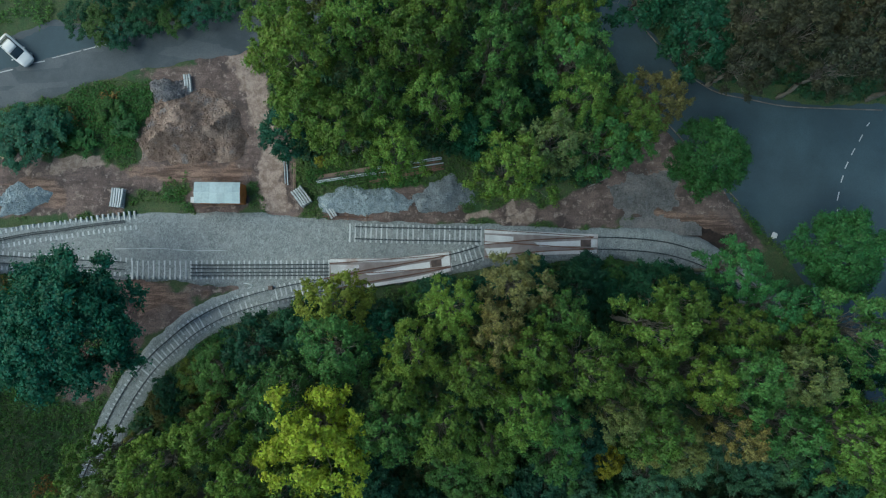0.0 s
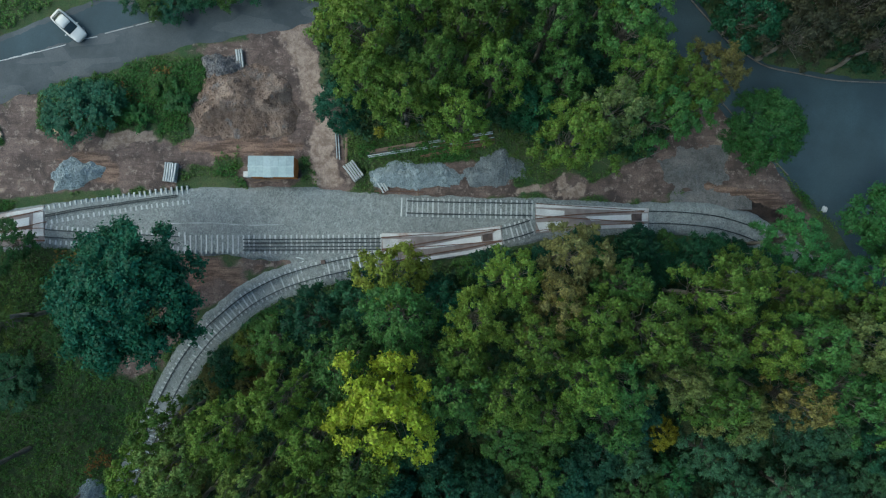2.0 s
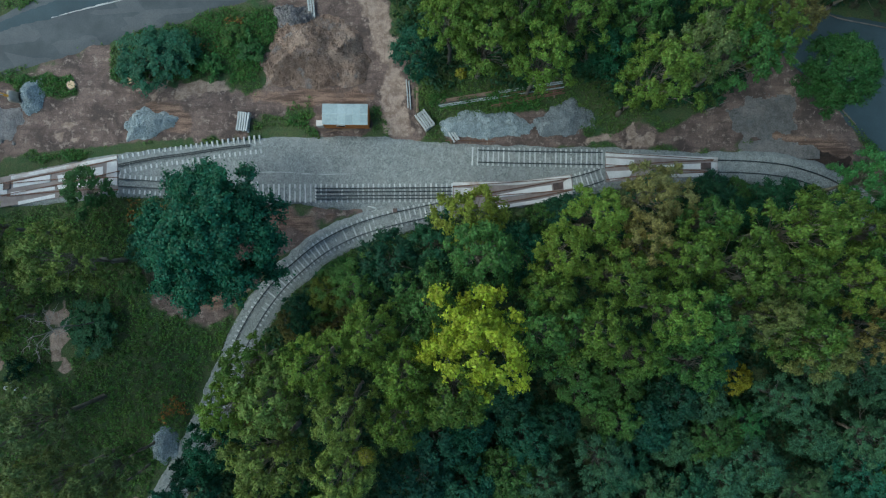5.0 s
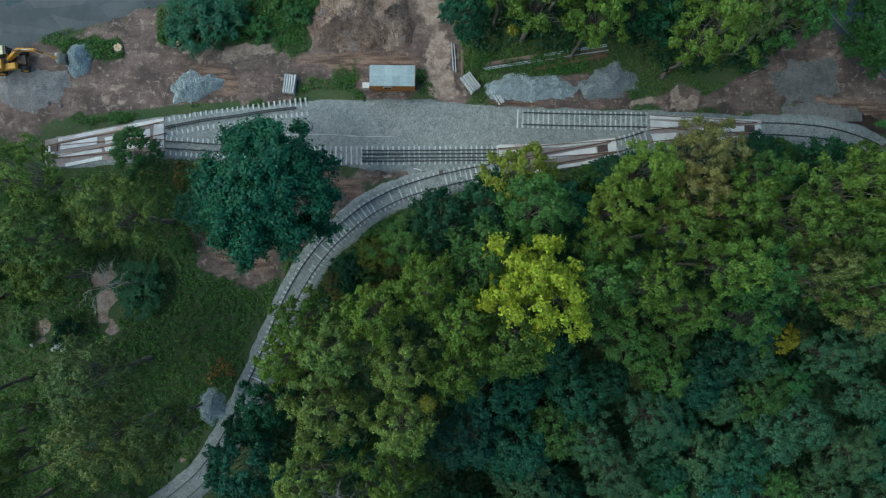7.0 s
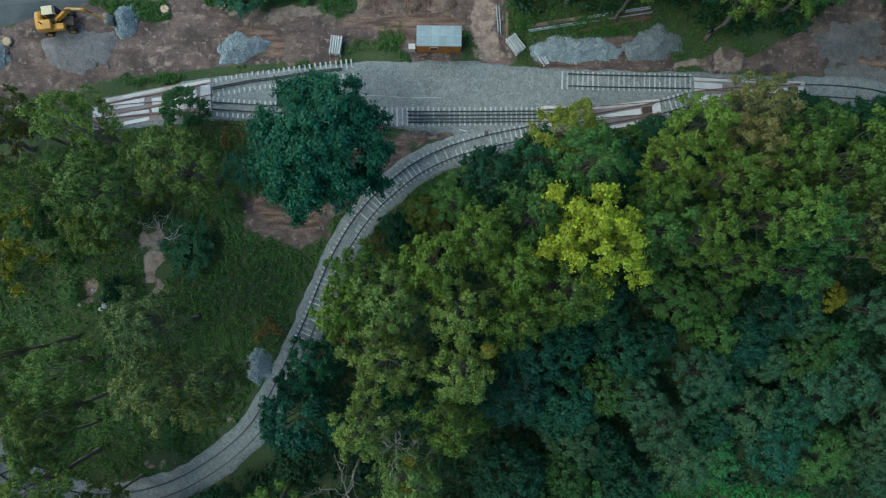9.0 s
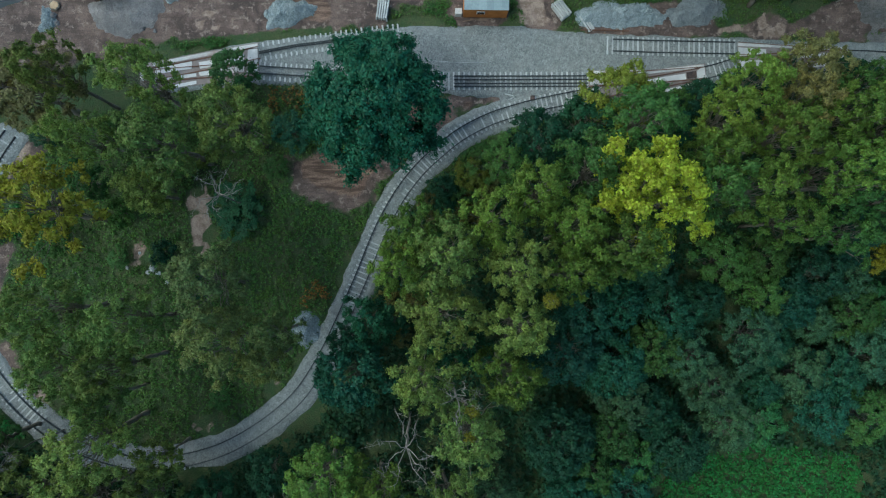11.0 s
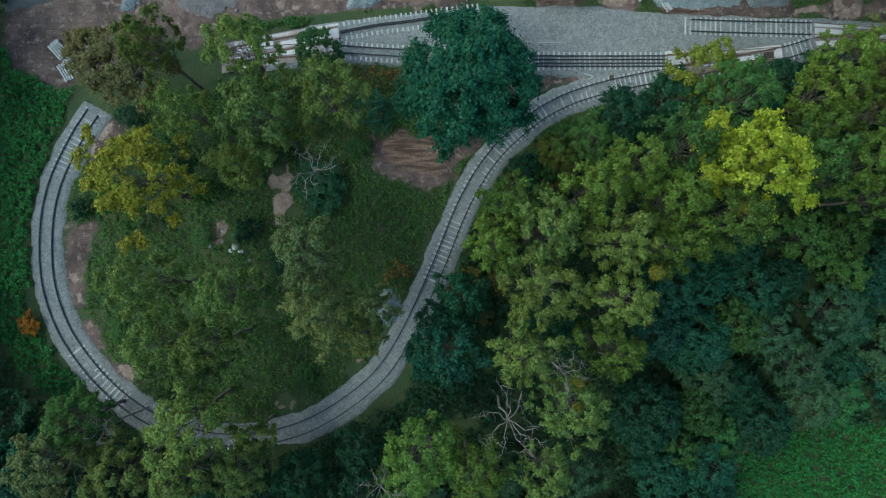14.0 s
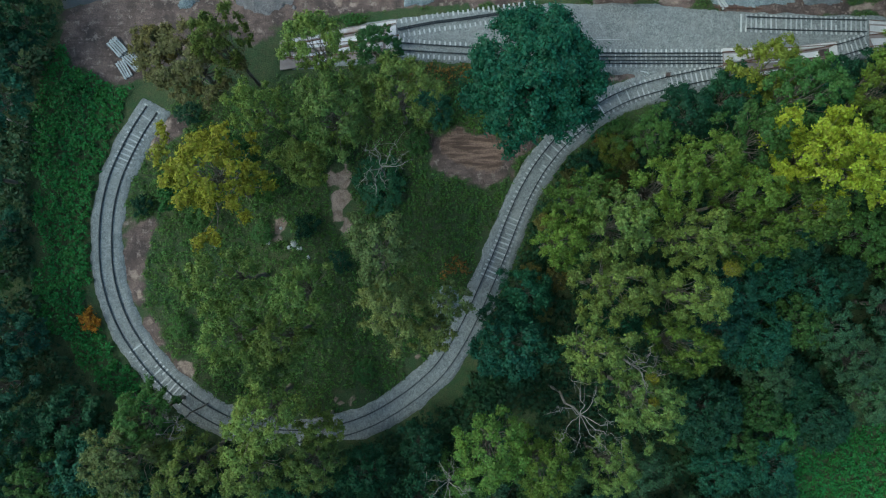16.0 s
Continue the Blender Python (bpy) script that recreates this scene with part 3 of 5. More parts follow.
heap("mound", "broken pale stone at the lane edge", [(-76.84, 8.11), (-75.19, 7.77), (-74.70, 6.08), (-75.80, 4.73), (-77.45, 5.07)], 0.8, CHIPPINGS, 59, stones=1300, grit=(0.05, 0.16))

# ---- tracks ----
SLEEPER_LENGTH, GAUGE = 2.2, 1.435


def sleeper_mesh():
    bm = box(bmesh.new(), 0.17, 1.22, 0.15)
    for side in (-1, 1):
        box(bm, 0.20, 0.50, 0.205, Matrix.Translation((0, side * (SLEEPER_LENGTH / 2 - 0.25), 0)))
    bmesh.ops.bevel(bm, geom=[e for e in bm.edges if min(v.co.z for v in e.verts) > 0.19], offset=0.02, segments=1, affect="EDGES")
    me = bpy.data.meshes.new("sleeper")
    bm.to_mesh(me)
    bm.free()
    me.materials.append(CONCRETE)
    return me


SLEEPER = sleeper_mesh()
PROFILE = [(-0.07, 0), (0.07, 0), (0.07, 0.02), (0.015, 0.045), (0.015, 0.11), (0.042, 0.12), (0.042, 0.155), (-0.042, 0.155), (-0.042, 0.12), (-0.015, 0.11), (-0.015, 0.045), (-0.07, 0.02)]


def sweep(line, offset, z, name, mat):
    """A rail along a line, offset sideways."""
    verts, faces, k = [], [], len(PROFILE)
    for i, (x, y) in enumerate(line):
        a, b = line[max(0, i - 1)], line[min(len(line) - 1, i + 1)]
        d = math.hypot(b[0] - a[0], b[1] - a[1])
        nx, ny = -(b[1] - a[1]) / d, (b[0] - a[0]) / d
        for u, w in PROFILE:
            verts.append((x + nx * (offset + u), y + ny * (offset + u), z + w))
    for i in range(len(line) - 1):
        for j in range(k):
            faces.append((i * k + j, i * k + (j + 1) % k, (i + 1) * k + (j + 1) % k, (i + 1) * k + j))
    faces += [tuple(range(k))[::-1], tuple(range((len(line) - 1) * k, len(line) * k))]
    return mesh_of(name, verts, faces, mat)


def track(label, line, rails, z, mat=STEEL, offsets=(-GAUGE / 2, GAUGE / 2), sunk=lambda x, y: False):
    """A railway track: sleepers all along the line, rails over the stretch rails (from, to), the ballast over the sleepers where sunk says so."""
    root = thing("railway_track", pose(line[0][0], line[0][1], 0), label, "track", "tracks of the loop")
    shift = Matrix.Translation((-line[0][0], -line[0][1], 0))
    lo, hi = (int(r * (len(line) - 1)) for r in rails)
    for offset in offsets:
        me = sweep(line[lo:hi + 1], offset, z + 0.23, "rail", mat)
        me.transform(shift)
        part("rail", me, None, root)
    for i, (x, y) in enumerate(line):
        a, b = line[max(0, i - 1)], line[min(len(line) - 1, i + 1)]
        ob = part("sleeper", SLEEPER, None, root)
        turn = math.degrees(math.atan2(b[1] - a[1], b[0] - a[0])) + random.uniform(-1.2, 1.2)
        ob.matrix_basis = shift @ pose(x + random.uniform(-0.03, 0.03), y + random.uniform(-0.03, 0.03), z - (0.10 if sunk(x, y) else 0) + random.uniform(-0.02, 0.012), random.uniform(-0.5, 0.5), random.uniform(-1, 1), turn)
    return root


track("new curved track looping round a grove on pale concrete sleepers", LOOP, (0.0, 1.0), 0.10, sunk=lambda x, y: y < -27.5 and not (x < -75.5 and y < -34.5) or x < -60 and -34.5 <= y < -14.5)
track("curved track with sleepers buried in grey ballast", EAST, (0.0, 1.0), 0.0)
track("short track between two turnouts on concrete sleepers", LINK, (0, 1), 0.11)
track("dead-end siding with bare sleepers at its end", SIDING_EAST, (0.06, 1), 0.115)
track("unfinished track with bare sleepers and loose rails laid between", MAIN_EAST, (0.31, 1), 0.105, offsets=(-0.68, -0.3, 0.15, 0.58))
track("straight track on concrete sleepers beside a large tree", MAIN_WEST, (0, 0.97), 0.055, offsets=(-0.3, 0.55))
track("unfinished siding with rails lying loose in the middle", SIDING_WEST, (0, 0.93), 0.06, offsets=(-0.12, 0.08))


# ---- trees ----


def leaf_cloud(centres, normals, count, puff, size, seed, up=0.6, droop=0.0):
    """Pointed leaves round puff centres, facing outward and up."""
    rng = np.random.default_rng(seed)
    pick = rng.integers(0, len(centres), count)
    c = rng.normal(0, 1, (count, 3))
    c *= (np.clip(np.abs(rng.normal(0.85, 0.45, count)), 0.1, 2.4) / np.linalg.norm(c, axis=1))[:, None]
    out = c.copy()
    along = normals[pick] * np.array([1, 1, 0.3])
    c = c * np.array([1, 1, 0.7]) + along * (np.sum(c * along, 1) * 0.9)[:, None]
    c = centres[pick] + c * puff * rng.uniform(0.7, 1.25, len(centres))[pick][:, None]
    c[:, 2] -= droop * np.abs(rng.normal(0, 1, count))
    nrm = normals[pick] * 0.45 + out * 0.9 + rng.normal(0, 0.5, (count, 3)) + np.array([0, 0, up])
    nrm /= np.linalg.norm(nrm, axis=1)[:, None]
    u = np.cross(nrm, rng.normal(0, 1, (count, 3)))
    u /= np.linalg.norm(u, axis=1)[:, None] + 1e-9
    w = np.cross(nrm, u)
    s = size * rng.uniform(0.6, 1.4, count)[:, None]
    tri = np.stack([c - u * s * 0.5 - w * s * 0.45, c + u * s * 0.8, c - u * s * 0.4 + w * s * 0.5], 1)
    return tri.reshape(-1, 3)


def leaves_mesh(name, verts):
    me = bpy.data.meshes.new(name)
    count = len(verts) // 3
    me.vertices.add(len(verts))
    me.vertices.foreach_set("co", verts.astype(np.float32).ravel())
    me.loops.add(count * 3)
    me.loops.foreach_set("vertex_index", np.arange(count * 3, dtype=np.int32))
    me.polygons.add(count)
    me.polygons.foreach_set("loop_start", np.arange(count, dtype=np.int32) * 3)
    me.polygons.foreach_set("loop_total", np.full(count, 3, np.int32))
    me.materials.append(LEAF)
    me.update(calc_edges=True)
    return me


def limb_mesh(name, runs, mat, sides=4):
    """Tapered limbs along runs of (point, radius)."""
    verts, faces = [], []
    for run in runs:
        for i, (p, r) in enumerate(run):
            a, b = Vector(run[max(0, i - 1)][0]), Vector(run[min(len(run) - 1, i + 1)][0])
            q = (b - a).to_track_quat("Z", "Y")
            base = len(verts)
            for k in range(sides):
                t = 2 * math.pi * k / sides
                verts.append(Vector(p) + q @ Vector((r * math.cos(t), r * math.sin(t), 0)))
            if i:
                for k in range(sides):
                    faces.append((base - sides + k, base - sides + (k + 1) % sides, base + (k + 1) % sides, base + k))
        faces.append(tuple(range(len(verts) - sides, len(verts))))
    return mesh_of(name, verts, faces, mat, True)


def bent(a, b, r1, r2, rng, steps=5, sway=0.12):
    a, b = np.array(a, float), np.array(b, float)
    length = np.linalg.norm(b - a)
    run = []
    for i in range(steps + 1):
        t = i / steps
        p = a + (b - a) * t + (rng.normal(0, sway * length * 0.35, 3) if 0 < i < steps else 0)
        run.append((tuple(p), r1 + (r2 - r1) * t))
    return run


def make_tree(name, label, category, R, H, base, lobes, lobe, puffs, leaves, puff, size, seed, spread=(0.45, 0.92), low=0.45, ragged=0.25, top=0.7, bark=BARK, up=0.6, droop=0.1):
    """A tree of crown radius R and height H whose crown starts at base: trunk with limbs, and a crown of separate tufts (lobes, of radius R times lobe), each of leafy puffs."""
    rng = np.random.default_rng(seed)
    root = thing(name, Matrix(), label, category)
    half, mid = (H - base) / 2, (H + base) / 2
    centres, normals, runs = [], [], []
    lean = rng.normal(0, 0.02 * H, 2)
    fork = np.array([lean[0] * 0.5, lean[1] * 0.5, base + 0.15 * (H - base)])
    runs.append(bent((0, 0, -0.5), fork, 0.022 * H, 0.014 * H, rng, 5, 0.03))
    wave = rng.uniform(0, 2 * math.pi, 3)
    for k in range(lobes):
        e = 1 - (k + 0.5) / lobes * (1 + low)
        a = k * 2.39996 + rng.uniform(-0.4, 0.4)
        ring = math.sqrt(max(0.02, 1 - e * e))
        uneven = 1 + ragged * (0.6 * math.sin(2 * a + wave[0]) + 0.5 * math.sin(3 * a + wave[1]) + 0.4 * math.sin(5 * a + wave[2]))
        stretch = rng.uniform(*spread) * uneven
        d = np.array([math.cos(a) * ring, math.sin(a) * ring, e])
        c = np.array([lean[0] + d[0] * R * stretch, lean[1] + d[1] * R * stretch, mid + d[2] * half * (0.70 + 0.25 * rng.random())])
        r = R * rng.uniform(*lobe)
        runs.append(bent(fork + (0, 0, rng.uniform(-0.5, 0.3) * half * 0.3), c - (0, 0, 0.3 * r), 0.0035 * H, 0.015, rng, 4, 0.14))
        for _ in range(puffs):
            v = rng.normal(0, 1, 3) + d * 0.6 + np.array([0, 0, top])
            v /= np.linalg.norm(v)
            centres.append(c + v * r * rng.uniform(0.55, 1.1) * np.array([1, 1, 0.75]))
            normals.append(v)
    part("trunk", limb_mesh("trunk", runs, bark), None, root)
    part("crown", leaves_mesh("crown", leaf_cloud(np.array(centres), np.array(normals), lobes * puffs * leaves, puff, size, seed + 1, up, droop)), None, root)
    return root


MODELS = {
    "tall": [make_tree("tree", "tall broadleaf tree with loose olive-green tufted crown", "tree", 4.6, 20, 6.5, 46, (0.12, 0.22), 11, 28, 0.25, 0.21, 100 + s, spread=(0.40, 1.05), droop=0.07) for s in range(6)],
    "round": [make_tree("tree", "dense round-crowned tree with dark green leaves", "tree", 6.8, 17, 3.5, 120, (0.13, 0.21), 17, 32, 0.34, 0.22, 200 + s, spread=(0.50, 0.93), low=0.3, ragged=0.10, up=0.5) for s in range(2)],
    "low": [make_tree("tree", "lower broadleaf tree with dark green crown", "tree", 3.6, 11, 2.0, 34, (0.15, 0.27), 11, 24, 0.26, 0.21, 300 + s, spread=(0.55, 0.95), low=0.3, ragged=0.18) for s in range(4)],
    "dome": [make_tree("tree", "small tree with a smooth dense domed crown", "tree", 3.6, 8, 1.0, 66, (0.13, 0.20), 12, 20, 0.22, 0.19, 500 + s, spread=(0.62, 0.90), low=0.15, ragged=0.07) for s in range(3)],
    "bush": [make_tree("bush", "leafy green bush growing wild", "bush", 1.7, 2.6, 0.3, 12, (0.25, 0.4), 8, 24, 0.22, 0.18, 400 + s, low=0.2) for s in range(3)],
}
HUES = {
    "olive": (0.101, 0.171, 0.028), "hazel": (0.138, 0.198, 0.046), "umber": (0.044, 0.047, 0.024), "green": (0.058, 0.130, 0.030), "dark": (0.018, 0.076, 0.034), "teal": (0.021, 0.084, 0.045), "sage": (0.046, 0.108, 0.050),
    "yellow": (0.250, 0.305, 0.022), "brown": (0.135, 0.137, 0.048), "fresh": (0.046, 0.134, 0.036), "oak": (0.018, 0.094, 0.050), "gold": (0.25, 0.265, 0.024),
    "orange": (0.34, 0.15, 0.012), "straw": (0.150, 0.192, 0.060), "russet": (0.120, 0.118, 0.030), "autumn": (0.125, 0.165, 0.024),
}
WORDS = {"olive": "olive-green", "hazel": "light olive-green", "umber": "dark brownish", "green": "mid-green", "dark": "dark green", "teal": "deep blue-green", "sage": "dull grey-green", "yellow": "bright yellow-green", "brown": "brownish autumn", "fresh": "fresh green",
         "oak": "dense dark green", "gold": "golden-yellow", "orange": "orange autumn", "straw": "pale straw-green", "russet": "russet-tinged green", "autumn": "green and yellowing"}
SORT = {"tall": "tall tree with a loose crown of {} leaves", "round": "broad tree with a full domed crown of {} leaves", "low": "lower tree with a rounded crown of {} leaves", "dome": "small tree with a smooth domed crown of {} leaves", "bush": "wild bush with {} leaves growing on rough ground"}
used = {}


def plant(kind, x, y, radius, height, hue):
    """A tree or bush of that crown radius and height."""
    models = MODELS[kind]
    k = used.get(kind, 0)
    used[kind] = k + 1
    model = models[k % len(models)]
    r0, h0 = {"tall": (4.6, 20), "round": (6.8, 17), "low": (3.6, 11), "dome": (3.6, 8), "bush": (1.7, 2.6)}[kind]
    m = Matrix.Translation((x, y, 0)) @ pose(0, 0, 0, 0, 0, random.uniform(0, 360)) @ Matrix.Diagonal((radius / r0, radius / r0, height / h0, 1))
    ob = copy_thing(model, m) if k >= len(models) else model
    ob.matrix_basis = m
    tagged(ob, SORT[kind].format(WORDS[hue]), "bush" if kind == "bush" else "tree", "trees of the wood" if kind != "bush" else "wild bushes")
    c = HUES[hue]
    f, g = random.uniform(0.72, 1.25), random.uniform(0.88, 1.10)
    for child in ob.children:
        if child.name.startswith("crown"):
            child.color = (c[0] * f * g, c[1] * f, c[2] * f / g, 1)
    planted.append((x, y, radius))
    return ob


planted = []
# the tree by the track, the yellow one in the wood, and others that stand out
for x, y, r, h, kind, hue in [
    (-36.40, -6.40, 7.5, 16.5, "round", "oak"),
    (44.09, 0.63, 5.0, 12.5, "round", "fresh"),
    (-61.02, -13.98, 2.6, 10.0, "tall", "hazel"),
    (-53.03, -16.21, 3.0, 3.2, "low", "dark"),
    (2.98, -4.22, 3.0, 10.0, "low", "teal"),
    (16.27, -2.90, 3.0, 8.0, "low", "dark"),
    (24.01, -3.24, 3.0, 8.0, "low", "dark"),
    (-46.33, 14.66, 3.8, 4.2, "low", "teal"),
    (-40.26, 13.98, 1.6, 1.6, "bush", "fresh"),
    (-35.67, 15.99, 1.8, 1.5, "bush", "fresh"),
    (-37.65, 17.99, 1.4, 1.4, "bush", "green"),
    (-48.90, 13.67, 2.0, 2.8, "low", "teal"),
    (-43.43, 16.31, 2.2, 3.0, "low", "dark"),
    (-86.65, -31.70, 1.3, 1.5, "bush", "orange"),
    (-15.24, 22.75, 3.8, 17.0, "tall", "olive"),
    (3.62, 14.26, 3.0, 9.0, "low", "dark"),
    (-40.41, 28.18, 2.0, 3.2, "low", "dark"),
    (-37.96, 27.54, 2.3, 3.6, "low", "green"),
    (-35.57, 27.30, 2.6, 3.2, "low", "teal"),
    (-33.00, 27.71, 2.0, 3.6, "low", "dark"),
    (-30.10, 28.53, 2.3, 3.2, "low", "green"),
    (-26.87, 29.35, 2.6, 3.6, "low", "teal"),
    (-23.64, 30.17, 2.0, 3.2, "low", "dark"),
    (-21.05, 30.98, 2.3, 3.6, "low", "green"),
    (-75.35, -8.02, 1.4, 2.2, "low", "dark"),
    (-68.92, -7.03, 1.6, 2.5, "low", "green"),
    (-64.39, -8.99, 1.4, 2.1, "low", "green"),
    (-57.90, -10.62, 1.6, 3.0, "low", "olive"),
    (-46.78, -7.31, 2.2, 3.8, "low", "teal"),
    (-48.77, -11.28, 1.5, 2.4, "low", "green"),
    (-66.93, -21.71, 1.3, 1.8, "low", "green"),
    (-57.91, -25.00, 1.3, 2.1, "low", "dark"),
    (-55.34, -37.93, 1.3, 1.8, "low", "green"),
    (-76.44, -32.60, 1.3, 2.0, "low", "green"),
    (-68.93, -13.29, 2.4, 7.0, "low", "fresh"),
    (-73.26, -19.61, 1.8, 4.5, "low", "green"),
    (-76.78, -17.59, 1.6, 4.0, "bush", "fresh"),
    (-66.05, -16.65, 1.6, 3.6, "bush", "green"),
    (-60.33, -10.85, 1.8, 2.8, "low", "green"),
    (-53.74, -9.70, 2.4, 8.0, "tall", "hazel"),
    (-80.69, -18.75, 1.2, 2.0, "bush", "dark"),
    (-61.79, -21.08, 1.5, 2.4, "bush", "dark"),
    (-49.51, -31.54, 1.4, 2.4, "bush", "green"),
    (-53.34, -16.48, 2.0, 2.6, "bush", "dark"),
    (-44.05, 15.77, 2.4, 3.0, "low", "teal"),
    (-68.64, -17.39, 4.9, 20.0, "tall", "gold"),
    (-72.17, -4.73, 4.8, 13.0, "tall", "brown"),
    (-76.18, -2.71, 2.8, 11.0, "tall", "brown"),
    (-67.60, -4.20, 2.7, 19.0, "tall", "hazel"),
    (-57.70, -5.50, 3.3, 21.5, "tall", "hazel"),
    (-63.20, -10.60, 2.6, 21.0, "tall", "hazel"),
    (-56.56, -10.72, 3.9, 19.5, "tall", "hazel"),
    (-50.26, -8.6, 3.8, 18.5, "tall", "hazel"),
    (-60.35, -14.97, 2.6, 12.0, "tall", "hazel"),
    (-53.50, -1.00, 2.8, 5.0, "low", "fresh"),
    (-52.65, -24.47, 3.8, 19.5, "tall", "straw"),
    (-50.79, -30.44, 3.4, 20.5, "tall", "straw"),
    (-66.52, -26.73, 3.4, 21.0, "tall", "hazel"),
    (-60.11, -28.07, 3.1, 20.0, "tall", "hazel"),
    (-67.03, -32.58, 3.0, 18.0, "tall", "hazel"),
    (-61.58, -32.8, 2.9, 19.0, "tall", "hazel"),
    (-63.67, -39.59, 3.8, 20.0, "tall", "hazel"),
    (-63.76, -36.32, 2.4, 16.0, "tall", "hazel"),
    (-46.50, -29.70, 2.3, 18.5, "tall", "straw"),
    (-47.30, -32.40, 2.0, 17.5, "tall", "straw"),
    (-58.89, -42.64, 2.4, 12.0, "tall", "hazel"),
    (-76.0, -40.88, 3.3, 14.0, "tall", "green"),
    (-77.88, -44.99, 4.0, 16.0, "tall", "straw"),
    (-71.3, -45.89, 3.7, 14.0, "tall", "hazel"),
    (-65.57, -46.53, 3.3, 15.0, "tall", "hazel"),
    (-59.73, -45.79, 2.8, 14.0, "tall", "hazel"),
    (-86.52, -42.61, 3.5, 9.0, "low", "dark"),
    (-87.25, -47.01, 2.8, 12.0, "tall", "green"),
    (-54.86, -48.60, 2.9, 8.0, "low", "dark"),
    (-48.80, -45.00, 2.6, 8.0, "low", "dark"),
    (-38.9, -34.40, 4.0, 13.5, "low", "teal"),
    (-37.43, -28.47, 2.8, 12.0, "low", "dark"),
    (-40.0, -31.00, 2.0, 10.0, "low", "teal"),
    (-41.8, -43.68, 4.1, 17.0, "tall", "olive"),
    (-36.65, -45.63, 3.4, 17.0, "tall", "olive"),
    (-29.61, -46.54, 2.8, 15.0, "tall", "hazel"),
    (-32.0, -34.28, 3.3, 20.0, "tall", "hazel"),
    (-27.07, -38.59, 3.6, 21.0, "tall", "hazel"),
    (-29.78, -27.49, 3.8, 20.0, "tall", "hazel"),
    (-22.7, -28.56, 3.2, 21.0, "tall", "hazel"),
    (-23.31, -33.32, 2.9, 21.0, "tall", "olive"),
    (-17.15, -42.44, 4.1, 8.5, "dome", "teal"),
    (-10.52, -34.02, 3.8, 8.0, "dome", "teal"),
    (-10.2, -27.21, 2.8, 9.0, "dome", "teal"),
    (-5.88, -39.93, 3.2, 6.0, "dome", "dark"),
    (-32.21, -19.01, 3.1, 17.0, "tall", "olive"),
    (-34.48, -23.68, 2.8, 17.0, "tall", "olive"),
    (-29.17, -22.22, 3.7, 20.0, "tall", "hazel"),
    (-25.15, -18.36, 3.3, 21.0, "tall", "olive"),
    (-20.37, -16.12, 3.2, 20.0, "tall", "olive"),
    (-17.48, -19.69, 3.2, 21.0, "tall", "olive"),
    (-22.43, -22.87, 3.1, 22.0, "tall", "hazel"),
    (-17.75, -24.18, 2.9, 22.0, "tall", "olive"),
    (-25.9, -12.6, 2.2, 5.0, "low", "autumn"),
    (-23.27, -11.29, 2.9, 9.0, "tall", "green"),
    (-18.88, -9.31, 3.7, 9.0, "low", "dark"),
    (-13.62, -7.0, 3.8, 8.5, "low", "dark"),
    (-10.01, -4.83, 3.7, 11.0, "low", "autumn"),
    (-5.03, -7.72, 3.2, 9.0, "low", "dark"),
    (-10.21, -16.29, 5.3, 23.0, "tall", "yellow"),
    (-10.60, -15.60, 3.0, 21.5, "tall", "yellow"),
    (35.50, -5.00, 3.5, 14.0, "tall", "fresh"),
    (38.20, -7.00, 3.0, 15.0, "tall", "olive"),
    (7.85, -2.52, 3.7, 15.0, "tall", "brown"),
    (2.07, -5.11, 3.3, 17.0, "tall", "olive"),
    (-1.81, -8.61, 3.2, 19.0, "tall", "olive"),
    (-3.17, -12.32, 2.7, 19.0, "tall", "olive"),
    (3.56, -10.71, 3.2, 20.0, "tall", "olive"),
    (9.93, -8.11, 3.2, 20.0, "tall", "olive"),
    (13.31, -4.9, 2.7, 18.0, "tall", "green"),
    (8.51, -13.79, 3.1, 21.0, "tall", "olive"),
    (0.89, -15.66, 3.2, 20.0, "tall", "olive"),
    (6.03, -18.37, 2.8, 16.0, "tall", "olive"),
    (15.15, -9.66, 3.6, 21.5, "tall", "olive"),
    (21.35, -6.3, 3.8, 19.5, "tall", "olive"),
    (17.81, -13.67, 2.9, 20.0, "tall", "straw"),
    (20.96, -15.79, 3.2, 20.0, "tall", "olive"),
    (26.11, -10.84, 3.2, 19.5, "tall", "olive"),
    (24.83, -4.39, 2.8, 18.0, "tall", "olive"),
    (31.28, -0.79, 3.2, 14.0, "tall", "fresh"),
    (31.16, -6.58, 2.8, 17.0, "tall", "olive"),
    (30.06, -16.76, 2.7, 19.0, "tall", "brown"),
    (12.78, -20.12, 2.9, 14.0, "tall", "green"),
    (-8.85, 13.08, 3.8, 18.0, "tall", "olive"),
    (-12.37, 14.71, 3.4, 18.0, "tall", "olive"),
    (-2.95, 11.05, 3.0, 18.5, "tall", "olive"),
    (0.79, 15.52, 3.2, 19.0, "tall", "olive"),
    (-5.66, 16.32, 3.2, 19.0, "tall", "olive"),
    (-15.79, 14.36, 2.9, 9.0, "low", "teal"),
    (7.99, 8.56, 3.7, 20.0, "tall", "olive"),
    (11.82, 11.49, 3.3, 19.0, "tall", "straw"),
    (14.32, 15.84, 3.3, 19.0, "tall", "olive"),
    (7.19, 15.96, 3.1, 15.0, "tall", "green"),
    (4.95, 13.31, 2.8, 12.0, "low", "dark"),
    (19.93, 15.12, 3.4, 16.0, "tall", "olive"),
    (24.77, 17.21, 3.1, 13.0, "tall", "brown"),
    (30.46, 11.5, 4.3, 11.0, "round", "fresh"),
    (20.1, -22.44, 1.7, 6.0, "low", "gold"),
